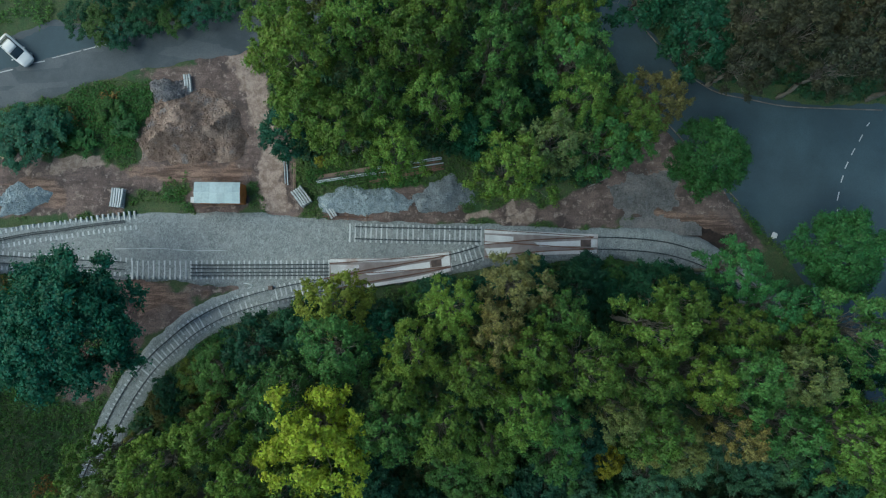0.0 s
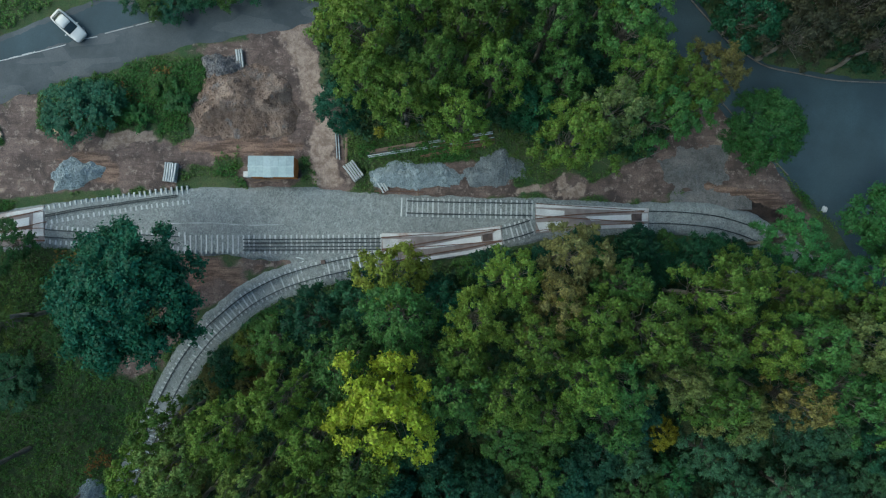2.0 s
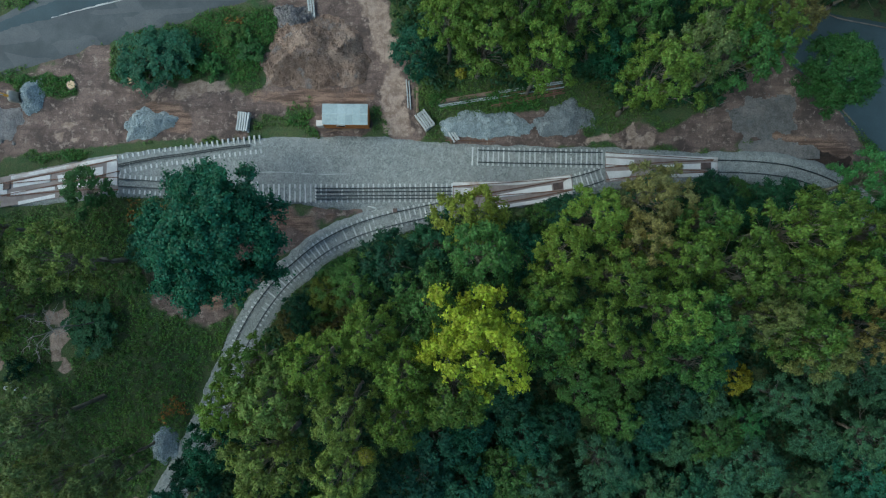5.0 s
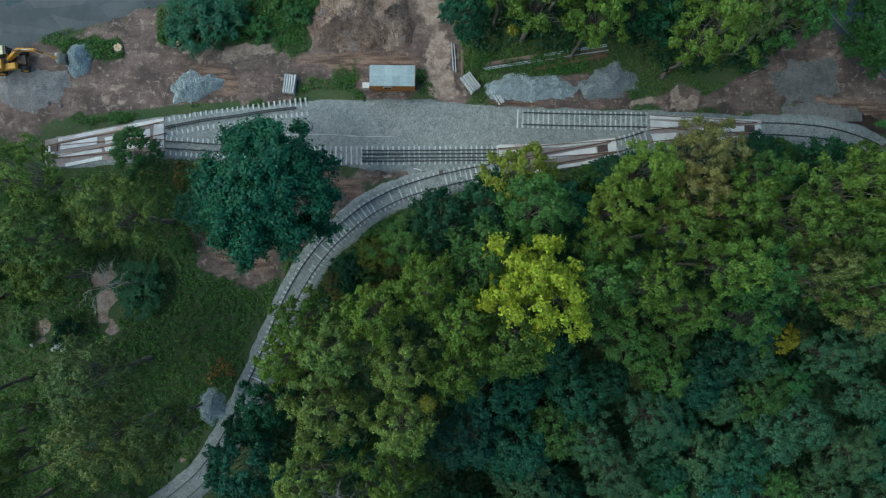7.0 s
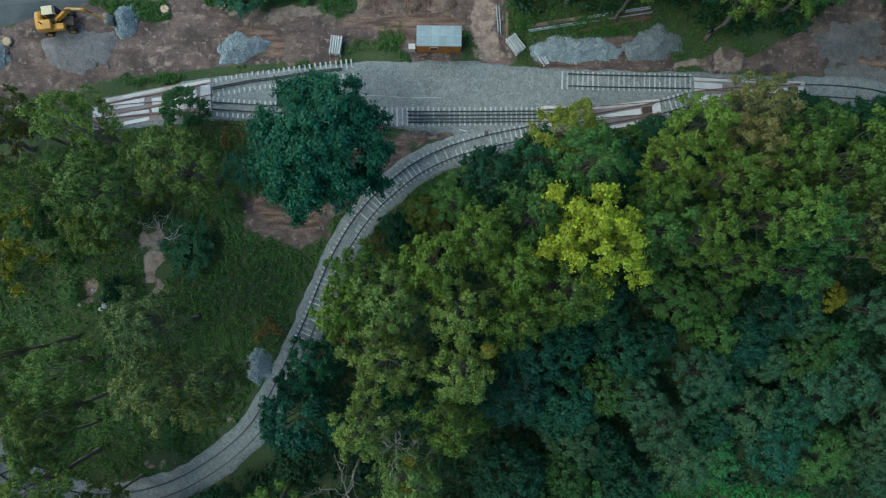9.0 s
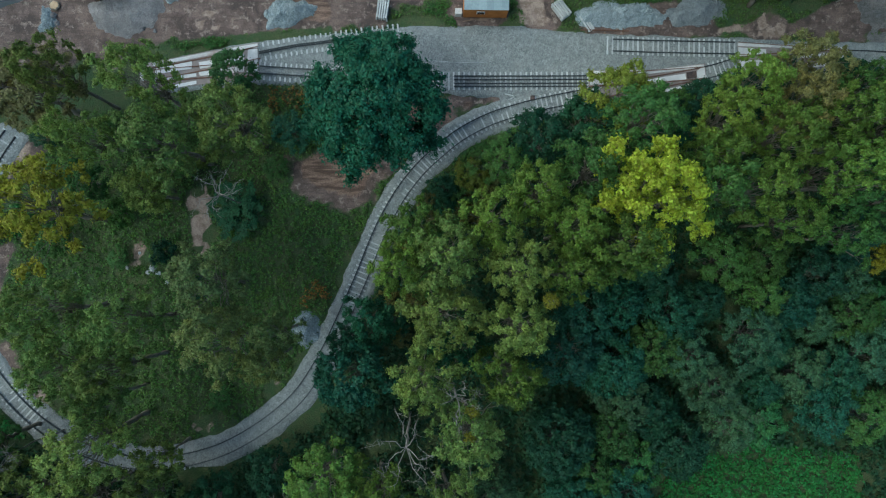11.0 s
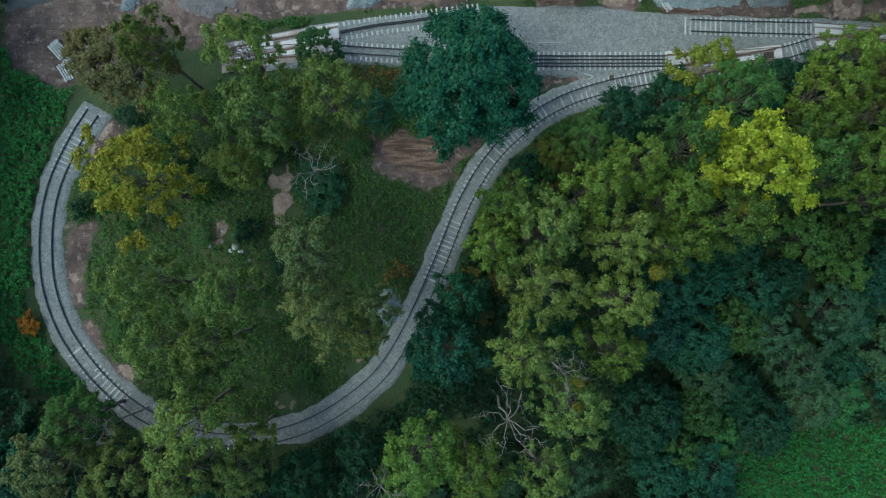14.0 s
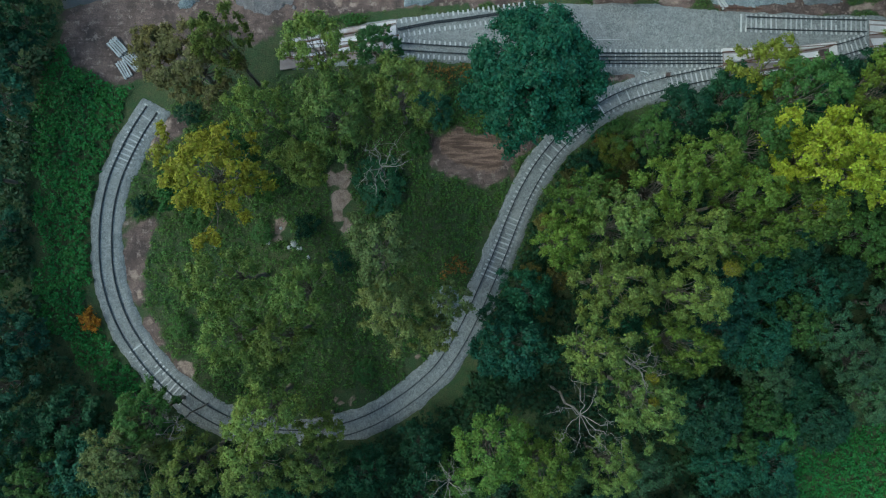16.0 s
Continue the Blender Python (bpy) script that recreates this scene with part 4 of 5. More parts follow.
    (21.36, -27.68, 2.6, 5.0, "low", "fresh"),
]:
    plant(kind, x, y, r, h, hue)


CLEARING = [(-5.06, -47.55), (1.19, -45.97), (7.36, -43.69), (20.01, -45.88), (19.56, -58.67), (-6.68, -58.18)]
STAND = [(-50, 32), (54, 33), (54, -30), (6, -56), (-97, -55), (-98, 7)]


def wood(outline, spacing, kinds, seed):
    """Fills an outline with trees at least spacing apart; kinds: (kind, hue, radius, height, share)."""
    rng = random.Random(seed)
    xs, ys = [p[0] for p in outline], [p[1] for p in outline]
    weights = [k[-1] for k in kinds]
    for _ in range(1800):
        x, y = rng.uniform(min(xs), max(xs)), rng.uniform(min(ys), max(ys))
        if min(float(inside(ring, np.array([x]), np.array([y]))[0]) for ring in (outline, STAND)) < 0:
            continue
        if float(inside(CLEARING, np.array([x]), np.array([y]))[0]) > -3.5:
            continue
        if any((x - a) ** 2 + (y - b) ** 2 < (spacing * (0.55 + 0.12 * r)) ** 2 for a, b, r in planted):
            continue
        kind, hue, r, h, _ = rng.choices(kinds, weights)[0]
        if float(near_line(LOOP[::3], np.array([x]), np.array([y]))[0]) < 0.9 * r + 1.6:
            continue
        plant(kind, x, y, r * rng.uniform(0.82, 1.15), h * rng.uniform(0.85, 1.12), hue)


TALL_MIX = [("tall", "olive", 3.7, 20, 6), ("tall", "green", 3.6, 18, 3), ("low", "dark", 3.2, 12, 2), ("tall", "straw", 3.4, 18, 1), ("tall", "brown", 3.4, 17, 0.5)]
NORTH_MIX = [("tall", "olive", 3.8, 19, 7), ("tall", "straw", 3.6, 18, 1), ("tall", "green", 3.6, 17, 2), ("low", "dark", 3.2, 11, 2)]
DARK_MIX = [("low", "teal", 3.4, 8, 4), ("dome", "teal", 3.1, 7, 3), ("dome", "sage", 3.0, 6, 3), ("low", "sage", 3.2, 7, 3), ("low", "green", 3.0, 7, 2), ("tall", "sage", 3.0, 9, 1.5), ("low", "fresh", 2.8, 6, 0.8)]
wood([(-27.70, -14.82), (-21.17, -12.41), (-14.05, -9.98), (-4.11, -6.44), (7.00, -4.81), (18.18, -5.12), (29.43, -5.72), (35.05, -7.41), (54.94, -9.17), (54.58, -21.44), (32.52, -20.17), (18.02, -16.20), (1.35, -15.55), (-7.48, -17.68), (-12.98, -21.46), (-17.90, -25.75), (-21.70, -30.57), (-24.94, -35.91), (-27.08, -41.22), (-30.30, -41.18), (-30.64, -33.73), (-33.0, -27.0), (-31.5, -19.11)], 4.0, TALL_MIX, 1)
wood([(-37.39, -27.41), (-39.72, -35.60), (-41.46, -41.40), (-37.37, -47.24), (-17.39, -47.54), (-17.18, -24.02), (-2.11, -21.73), (23.45, -19.48), (53.63, -14.75), (52.05, -50.96), (22.14, -48.13), (12.06, -64.87), (-40.82, -63.79), (-46.66, -49.41), (-39.73, -32.09)], 4.0, DARK_MIX, 2)
wood([(-13.85, 15.72), (-14.45, 24.61), (-12.85, 34.14), (13.34, 34.46), (16.12, 28.26), (16.65, 22.63), (18.29, 15.34), (17.71, 11.98), (13.23, 9.18), (7.67, 8.60), (4.34, 10.81), (-0.08, 13.30), (-6.70, 12.88), (-11.10, 13.24)], 4.2, NORTH_MIX, 3)
wood([(23.58, 29.48), (29.03, 22.17), (34.51, 19.15), (49.19, 19.24), (69.90, 19.37), (70.43, 41.17), (21.83, 40.54)], 5.0, [("low", "dark", 3.8, 12, 4), ("tall", "umber", 4.0, 15, 4), ("tall", "brown", 3.6, 14, 1), ("low", "umber", 3.6, 11, 3)], 4)
wood([(38.41, -10.18), (42.03, -5.53), (46.71, -10.20), (60.95, -13.76), (60.70, -25.39), (38.21, -25.20)], 5.0, TALL_MIX, 5)
wood([(-115.60, 11.11), (-88.0, 8.44), (-93.5, -1.21), (-93.7, -12.55), (-93.7, -22.57), (-92.4, -33.08), (-89.0, -38.89), (-81.5, -44.60), (-72.77, -44.85), (-64.07, -47.87), (-59.41, -52.00), (-74.29, -70.49), (-113.36, -69.45)], 4.4, [("low", "teal", 3.6, 11, 5), ("low", "dark", 3.6, 10, 3), ("low", "green", 3.4, 9, 2), ("tall", "sage", 3.6, 12, 1)], 6)
wood([(-82.59, -41.88), (-72.00, -43.70), (-59.06, -47.27), (-51.12, -45.70), (-48.85, -50.25), (-50.03, -58.64), (-83.49, -57.92)], 4.6, [("tall", "straw", 4.2, 15, 3), ("low", "dark", 3.6, 12, 2), ("tall", "olive", 4.2, 15, 2)], 7)
wood([(-39.92, 30.37), (-34.60, 29.46), (-21.10, 33.12), (-21.17, 42.47), (-38.83, 42.24)], 4.5, [("low", "dark", 3.2, 8, 3), ("low", "green", 3.0, 7, 2)], 8)
wood([(-2.71, -3.51), (6.52, -1.57), (19.10, -0.54), (29.74, -1.75), (36.38, -4.01), (37.01, -6.13), (23.70, -4.77), (3.85, -5.37)], 2.6, [("low", "dark", 2.2, 4.5, 3), ("low", "teal", 2.4, 5.0, 2), ("low", "green", 2.0, 4.0, 2)], 9)
wood([(-36.6, -27.0), (-33.8, -21.0), (-31.2, -15.5), (-27.8, -12.0), (-23.82, -9.5), (-21.5, -11.45), (-27.15, -18.04), (-31.79, -26.52), (-35.07, -32.98)], 2.4, [("low", "green", 1.7, 3.6, 3), ("low", "russet", 1.5, 3.0, 2), ("low", "dark", 1.8, 4.0, 2)], 10)

# brambles and saplings between the trees, weeds and rough grass in the open


def weeds(name, polys, per_metre, height, puff, size, colour, label, seed, gaps=0.4, leaves=4, keep_off=0.3, avoid=()):
    rng = np.random.default_rng(seed)
    spots = []
    for u in polys:
        xs, ys = [p[0] for p in u], [p[1] for p in u]
        lo, hi = (max(min(xs), -112), max(min(ys), -58)), (min(max(xs), 58), min(max(ys), 40))
        pts = rng.uniform(lo, hi, (int((hi[0] - lo[0]) * (hi[1] - lo[1]) * per_metre), 2))
        ok = inside(u, pts[:, 0], pts[:, 1]) + 4.5 * (fbm(pts[:, 0], pts[:, 1], 4.0, 63) - 0.5) > 0.2
        pts = pts[ok]
        pts = pts[(bed_depth(pts[:, 0], pts[:, 1]) < -keep_off) & (fbm(pts[:, 0], pts[:, 1], 4, 61 + seed) > gaps)]
        pts = pts[(earth_field(pts[:, 0], pts[:, 1]) < 0.42) & (sand_in(pts[:, 0], pts[:, 1]) < 0.5)]
        for way in (ROAD_WEST, ROAD_EAST, *avoid):
            pts = pts[inside(way, pts[:, 0], pts[:, 1]) < 0]
        spots.append(pts)
    pts = np.concatenate(spots)
    c = np.column_stack([pts, ground_height(pts[:, 0], pts[:, 1]) + height * (0.15 + 0.85 * fbm(pts[:, 0], pts[:, 1], 2.2, 62 + seed))])
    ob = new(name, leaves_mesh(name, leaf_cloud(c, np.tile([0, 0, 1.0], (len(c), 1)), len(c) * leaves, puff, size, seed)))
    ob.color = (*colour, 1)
    return tagged(ob, label, "undergrowth", kind="stuff")


OPEN = [
    CLEARING,
    [(-89.91, 1.71), (-85.28, -2.97), (-81.99, -4.97), (-84.83, -13.64), (-86.0, -20.92), (-86.0, -30.11), (-82.33, -36.68), (-77.11, -42.27), (-80.99, -41.9), (-88.5, -37.5), (-92.4, -31.39), (-93.6, -22.88), (-93.6, -14.3), (-93.4, -4.33)],
]
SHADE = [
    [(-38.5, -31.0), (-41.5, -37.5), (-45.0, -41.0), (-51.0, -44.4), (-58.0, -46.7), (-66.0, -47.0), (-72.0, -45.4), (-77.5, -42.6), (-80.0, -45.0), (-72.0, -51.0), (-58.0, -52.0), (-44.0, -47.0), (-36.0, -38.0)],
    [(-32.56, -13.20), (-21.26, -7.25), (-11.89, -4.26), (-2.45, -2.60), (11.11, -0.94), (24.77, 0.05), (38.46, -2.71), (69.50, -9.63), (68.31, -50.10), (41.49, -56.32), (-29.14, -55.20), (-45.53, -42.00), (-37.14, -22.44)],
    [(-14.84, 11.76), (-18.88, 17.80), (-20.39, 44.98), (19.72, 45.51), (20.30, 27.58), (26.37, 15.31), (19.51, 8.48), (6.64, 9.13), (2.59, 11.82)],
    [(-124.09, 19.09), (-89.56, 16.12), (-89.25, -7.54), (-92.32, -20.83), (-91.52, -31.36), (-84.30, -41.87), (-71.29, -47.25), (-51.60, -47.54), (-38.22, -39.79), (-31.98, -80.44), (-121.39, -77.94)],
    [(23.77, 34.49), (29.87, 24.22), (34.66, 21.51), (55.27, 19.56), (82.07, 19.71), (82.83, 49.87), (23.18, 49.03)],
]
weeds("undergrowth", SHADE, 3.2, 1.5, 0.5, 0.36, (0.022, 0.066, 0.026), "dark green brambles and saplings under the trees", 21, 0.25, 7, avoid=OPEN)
LOOP_GREEN = [
    [(-70.42, 30.87), (-50.88, 35.10), (-44.57, 32.46), (-44.52, 28.41), (-50.74, 26.61), (-58.02, 23.61), (-70.16, 19.26)],
    [(-78.77, -6.84), (-70.19, -4.12), (-51.45, -2.70), (-40.62, -4.03), (-33.87, -10.85), (-38.03, -19.00), (-42.15, -27.07), (-45.55, -34.39), (-48.91, -37.68), (-58.20, -43.18), (-66.08, -43.74), (-72.62, -41.69), (-78.52, -36.71), (-82.15, -30.12), (-83.53, -22.85), (-82.95, -16.21)],
]
weeds("meadow", LOOP_GREEN, 8, 0.5, 0.30, 0.18, (0.074, 0.150, 0.034), "rough grass and weeds inside the track loop", 23, 0.12, 6)
VERGE = [
    [(-52.56, 17.63), (-42.10, 20.36), (-32.87, 22.10), (-32.49, 17.73), (-34.76, 13.70), (-34.08, 11.69), (-42.64, 12.00), (-51.82, 12.96)],
    [(-36.34, 8.01), (-28.78, 9.84), (-27.75, 6.23), (-35.66, 5.82)],
    [(-21.68, 9.72), (-20.42, 9.86), (-20.13, 6.24), (-21.46, 6.24)],
    [(-65.46, 12.76), (-55.54, 14.48), (-56.18, 11.42), (-62.13, 10.40)],
    [(-66.65, 3.32), (-58.09, 4.13), (-48.82, 5.14), (-42.83, 5.95), (-42.82, 5.00), (-54.12, 3.93), (-64.00, 1.91)],
    [(-16.17, 11.08), (1.92, 12.15), (2.59, 10.47), (-2.79, 9.44), (-13.49, 8.94)],
    [(37.25, 6.14), (38.96, 5.81), (42.69, 1.73), (41.31, 1.05), (38.58, 3.09)],
    [(-63.56, 2.05), (-57.60, 3.20), (-51.62, 4.43), (-44.94, 5.93), (-44.94, 5.12), (-51.61, 3.75), (-57.59, 2.52), (-62.89, 1.57)],
    [(-30.17, -7.10), (-25.45, -5.76), (-20.75, -9.15), (-29.51, -11.15)],
]
weeds("weeds", VERGE, 24, 0.6, 0.20, 0.14, (0.050, 0.128, 0.028), "lush green weeds along the site's edge", 25, 0.30, 6)
weeds("nettles", OPEN, 9, 0.9, 0.30, 0.22, (0.038, 0.165, 0.034), "bright green nettles in a clearing of the wood", 29, 0.05, 8)
TURF = [
    [(-67.0, -2.0), (-60.0, -1.6), (-45.0, -0.8), (-38.0, -1.0), (-38.0, -8.0), (-46.0, -9.5), (-67.0, -9.0)],
    [(-66.0, 2.0), (-50.0, 4.2), (-34.0, 5.8), (-16.0, 5.4), (6.0, 4.8), (20.0, 4.0), (38.0, 1.0), (44.0, 0.0), (44.0, 8.0), (24.0, 17.0), (16.0, 9.0), (6.0, 10.0), (-16.0, 14.0), (-16.0, 12.0), (-34.0, 12.0), (-34.0, 23.0), (-53.0, 18.0), (-66.0, 14.0)],
    [(-19.0, 14.0), (-16.0, 9.0), (20.0, 8.5), (26.0, 15.5), (18.0, 22.0), (-19.0, 22.0)],
    [(-36.0, -12.0), (-30.0, -9.0), (-20.0, -3.6), (2.0, -1.6), (20.0, 0.6), (36.0, -3.0), (40.0, -8.0), (20.0, -5.0), (-12.0, -8.0), (-30.0, -16.0), (-40.0, -35.0), (-42.5, -34.0)],
]
weeds("turf", TURF, 14, 0.28, 0.16, 0.13, (0.075, 0.135, 0.036), "short rough grass along the site's edges", 31, 0.10, 6, keep_off=0.1)
RUSSET = [[(-50.0, -2.2), (-42.0, -1.6), (-42.0, -4.0), (-50.0, -4.5)], [(-42.72, 17.68), (-38.80, 20.05), (-36.49, 20.06), (-38.10, 17.37), (-42.04, 16.01)], [(-24.26, -7.24), (-21.26, -6.24), (-22.60, -9.25), (-27.92, -11.23)], [(-46.16, -24.44), (-42.85, -23.13), (-43.50, -27.11), (-46.14, -27.75)], [(-46.16, -23.69), (-42.79, -22.36), (-42.82, -26.39), (-45.51, -27.05)]]
weeds("dry_weeds", RUSSET, 8, 0.7, 0.22, 0.18, (0.19, 0.115, 0.030), "dry russet weeds among the green ones", 27, 0.35, 4)


# ---- turnouts on concrete panels ----


def prism(corners, z0, z1, inset=0.02):
    """A flat piece over a ring of corners, with a chamfered upper edge."""
    area = sum(a[0] * b[1] - b[0] * a[1] for a, b in zip(corners, corners[1:] + corners[:1]))
    ring = corners if area > 0 else corners[::-1]
    cx, cy = sum(p[0] for p in ring) / len(ring), sum(p[1] for p in ring) / len(ring)
    shrink = lambda p: (cx + (p[0] - cx) * (1 - inset), cy + (p[1] - cy) * (1 - inset))
    k = len(ring)
    verts = [(x, y, z0) for x, y in ring] + [(x, y, z1 - 0.02) for x, y in ring] + [(*shrink(p), z1) for p in ring]
    faces = [tuple(range(k))[::-1], tuple(range(2 * k, 3 * k))]
    for level in (0, k):
        faces += [(level + i, level + (i + 1) % k, level + k + (i + 1) % k, level + k + i) for i in range(k)]
    return verts, faces


def piece(name, corners, z0, z1, mat, root, label=""):
    me = mesh_of(name, *prism(corners, z0, z1), mat)
    me.transform(Matrix.Translation(-root.location))
    return part(name, me, None, root, label)


HATCH = rough_surface("dark_iron_hatch", (0.06, 0.045, 0.04), (0.13, 0.09, 0.075), 2.0, 0.6, 0.4)


def turnout(label, bed_ring, panels, hatch, lines):
    x, y = bed_ring[0]
    root = thing("railway_turnout", pose(x, y, 0), label, "turnout", "turnouts of the loop")
    piece("bed", bed_ring, 0.1, 0.285, SLAB_BED, root, "rust-stained concrete bed")
    for ring in panels:
        piece("panel", ring, 0.2, 0.33 + random.uniform(0, 0.02), SLAB, root)
    for ring in hatch:
        piece("hatch", ring, 0.2, 0.39, HATCH, root, "dark iron hatch of the point machine")
    for line in lines:
        for offset in (-GAUGE / 2, GAUGE / 2):
            me = sweep(line, offset, 0.27, "rail", RUST)
            me.transform(Matrix.Translation((-x, -y, 0)))
            part("rail", me, None, root)
    return root


turnout("railway turnout on white concrete panels with rusty rails",
        [(6.43, 4.00), (13.38, 3.67), (19.95, 3.41), (19.94, 1.11), (12.36, 0.84), (6.42, 0.44)],
        [[(6.43, 3.97), (13.38, 3.67), (19.95, 3.37), (19.95, 2.97), (13.38, 3.27), (6.43, 3.53)], [(6.49, 3.36), (9.87, 3.10), (9.86, 2.46), (6.49, 2.22)], [(6.49, 1.71), (9.73, 1.85), (9.32, 1.11), (6.96, 0.57)],
         [(12.36, 2.42), (17.85, 2.66), (17.84, 1.99), (13.04, 1.95)], [(19.14, 2.80), (19.88, 2.80), (19.88, 1.85), (19.13, 1.85)], [(12.49, 1.35), (19.81, 1.55), (19.81, 1.15), (12.49, 0.91)]],
        [[(17.91, 2.73), (19.07, 2.73), (19.06, 1.92), (17.91, 1.92)]],
        [TURNOUT_EAST, glide([(6.42, 1.44), (10.67, 1.88), (15.07, 2.16), (19.95, 2.33)], 1.0)])
turnout("railway turnout on white concrete panels beside the trees",
        [(-11.85, 0.50), (-4.25, 0.57), (2.39, 1.38), (2.52, -1.04), (-1.36, -2.04), (-7.44, -2.98), (-9.45, -2.51), (-11.84, -2.10)],
        [[(-11.82, 0.43), (-4.25, 0.50), (2.05, 1.24), (2.12, 0.84), (-4.25, 0.10), (-11.82, 0.03)], [(-11.75, -0.23), (-8.39, -0.23), (-8.38, -0.57), (-9.98, -1.20), (-11.68, -1.30)], [(-7.78, -1.30), (-2.50, -0.24), (-0.09, 0.13), (0.01, -0.57), (-4.24, -1.14), (-7.11, -1.44)],
         [(1.32, 0.44), (2.26, 1.11), (2.39, -0.30), (1.38, -0.47)], [(-7.45, -2.54), (-1.37, -1.57), (2.42, -0.57), (2.46, -0.97), (-1.36, -1.98), (-7.44, -2.91)], [(-11.71, -1.64), (-10.12, -1.50), (-10.78, -1.97), (-11.71, -2.04)]],
        [[(0.07, 0.27), (1.25, 0.44), (1.28, -0.34), (0.18, -0.54)]],
        [TURNOUT_MID, glide([(2.39, 0.23), (-2.10, -0.64), (-7.45, -1.57), (-12.64, -2.64)], 1.0)])
turnout("railway turnout on white concrete panels half hidden by branches",
        [(-65.15, 1.05), (-57.93, 2.52), (-51.28, 3.75), (-51.19, -0.52), (-58.49, -1.39), (-65.10, -2.45)],
        [[(-63.61, 1.24), (-57.93, 2.39), (-52.55, 3.41), (-51.35, 3.61), (-51.28, 3.10), (-52.54, 3.00), (-57.92, 1.98), (-63.61, 0.83)], [(-52.48, 2.87), (-51.34, 3.00), (-51.26, 0.16), (-52.59, 0.16)], [(-63.34, 0.56), (-59.04, 1.44), (-59.04, 0.56), (-63.33, -0.11)],
         [(-63.59, -0.65), (-58.50, 0.02), (-58.50, -0.38), (-63.59, -1.05)], [(-62.72, -1.73), (-58.49, -0.85), (-58.49, -1.26), (-62.71, -2.13)], [(-58.25, 1.31), (-52.94, 2.39), (-52.93, 1.44), (-58.11, 0.56)], [(-58.24, 0.16), (-52.93, 0.97), (-52.92, 0.23), (-58.10, -0.31)], [(-65.08, 0.31), (-64.01, 0.38), (-64.01, -0.84), (-65.01, -0.92)]],
        [[(-64.46, 0.50), (-63.67, 0.63), (-63.66, -0.25), (-64.45, -0.38)]],
        [glide([(-51.14, 2.53), (-56.26, 1.37), (-65.0, -0.40)], 1.0), glide([(-51.13, 0.36), (-56.25, 0.29), (-65.0, -0.46)], 1.0)])

# ---- site hut ----
ORANGE = rough_surface("orange_board_cladding", (0.36, 0.13, 0.03), (0.52, 0.21, 0.05), 1.2)
TIN = rough_surface("pale_tin_roofing", (0.26, 0.33, 0.34), (0.37, 0.44, 0.445), 0.5, 0.45, 0.2, stain=(0.22, 0.26, 0.27))
WHITE = rough_surface("white_paint", (0.50, 0.51, 0.50), (0.68, 0.68, 0.66), 1.0, 0.5)
WOOD = rough_surface("weathered_boards", (0.13, 0.085, 0.06), (0.24, 0.17, 0.125), 1.0)
GLASS, gn, gl, gp = material("dark_glass", (0.02, 0.03, 0.035), 0.08)
RUBBER = rough_surface("black_rubber", (0.018, 0.018, 0.018), (0.035, 0.034, 0.033), 3.0)

hut = thing("site_hut", pose(*(-24.27, 7.98), 0.05, 0, 0, -0.5), "orange site hut with a pale blue-grey tin roof", "hut")
part("wall", box(bmesh.new(), 5.2, 2.2, 2.35, pose(0, 0, 0.2), 0.03), ORANGE, hut, "orange boarded walls")
for side in (-1, 1):
    for k in range(6):
        part("roof_sheet", box(bmesh.new(), 0.865, 1.22, 0.05, pose(-2.175 + 0.87 * k, side * 0.60, 2.60, -side * 5, 0, 0), 0.012), TIN, hut)
part("ridge_cap", box(bmesh.new(), 5.24, 0.16, 0.05, pose(0, 0, 2.69), 0.015), TIN, hut)
for x in (-2.2, 0, 2.2):
    part("skid", box(bmesh.new(), 0.25, 2.2, 0.22, pose(x, 0, -0.02), 0.02), WOOD, hut)
window = part("window", box(bmesh.new(), 1.0, 0.06, 0.7, pose(-0.6, -1.12, 1.2), 0.015), WHITE, hut, "pale window frame")
part("pane", box(bmesh.new(), 0.84, 0.03, 0.54, pose(-0.6, -1.16, 1.28), 0.005), GLASS, window)
part("door", box(bmesh.new(), 0.05, 0.85, 1.95, pose(2.63, 0.1, 0.25), 0.01), ORANGE, hut)
cabinet = thing("meter_cabinet", pose(*(-27.47, 7.34), 0.0), "small white cabinet standing beside the orange hut", "cabinet")
part("body", box(bmesh.new(), 0.75, 0.6, 1.0, bevel=0.02), WHITE, cabinet)
part("lid", box(bmesh.new(), 0.80, 0.66, 0.06, pose(0, 0, 1.0), 0.015), WHITE, cabinet)
for k, (x, y) in enumerate([(-25.05, 6.72), (-24.38, 6.86), (-25.94, 6.65)]):
    board = thing("loose_board", pose(x, y, 0.04, 0, 0, -4 + 7 * k), "weathered brown board lying in the grass", "board", "boards by the hut")
    part("board", box(bmesh.new(), 2.0, 0.14, 0.05, bevel=0.01), WOOD, board)


# ---- stacks of concrete sleepers ----


def sleeper_stack(x, y, turn, wide, layers, label):
    root = thing("sleeper_stack", pose(x, y, 0.05, 0, 0, turn), label, "sleeper stack", "stacks of sleepers")
    for layer in range(layers):
        for k in range(wide):
            ob = part("sleeper", SLEEPER, None, root)
            ob.matrix_basis = pose((k - (wide - 1) / 2) * 0.29 + random.uniform(-0.02, 0.02), random.uniform(-0.06, 0.06), 0.08 + layer * 0.31, 0, 0, random.uniform(-1.5, 1.5))
        for side in (-0.7, 0.7):
            part("batten", box(bmesh.new(), wide * 0.29, 0.08, 0.09, pose(0, side, -0.01 + layer * 0.31), 0.005), WOOD, root)
    return root


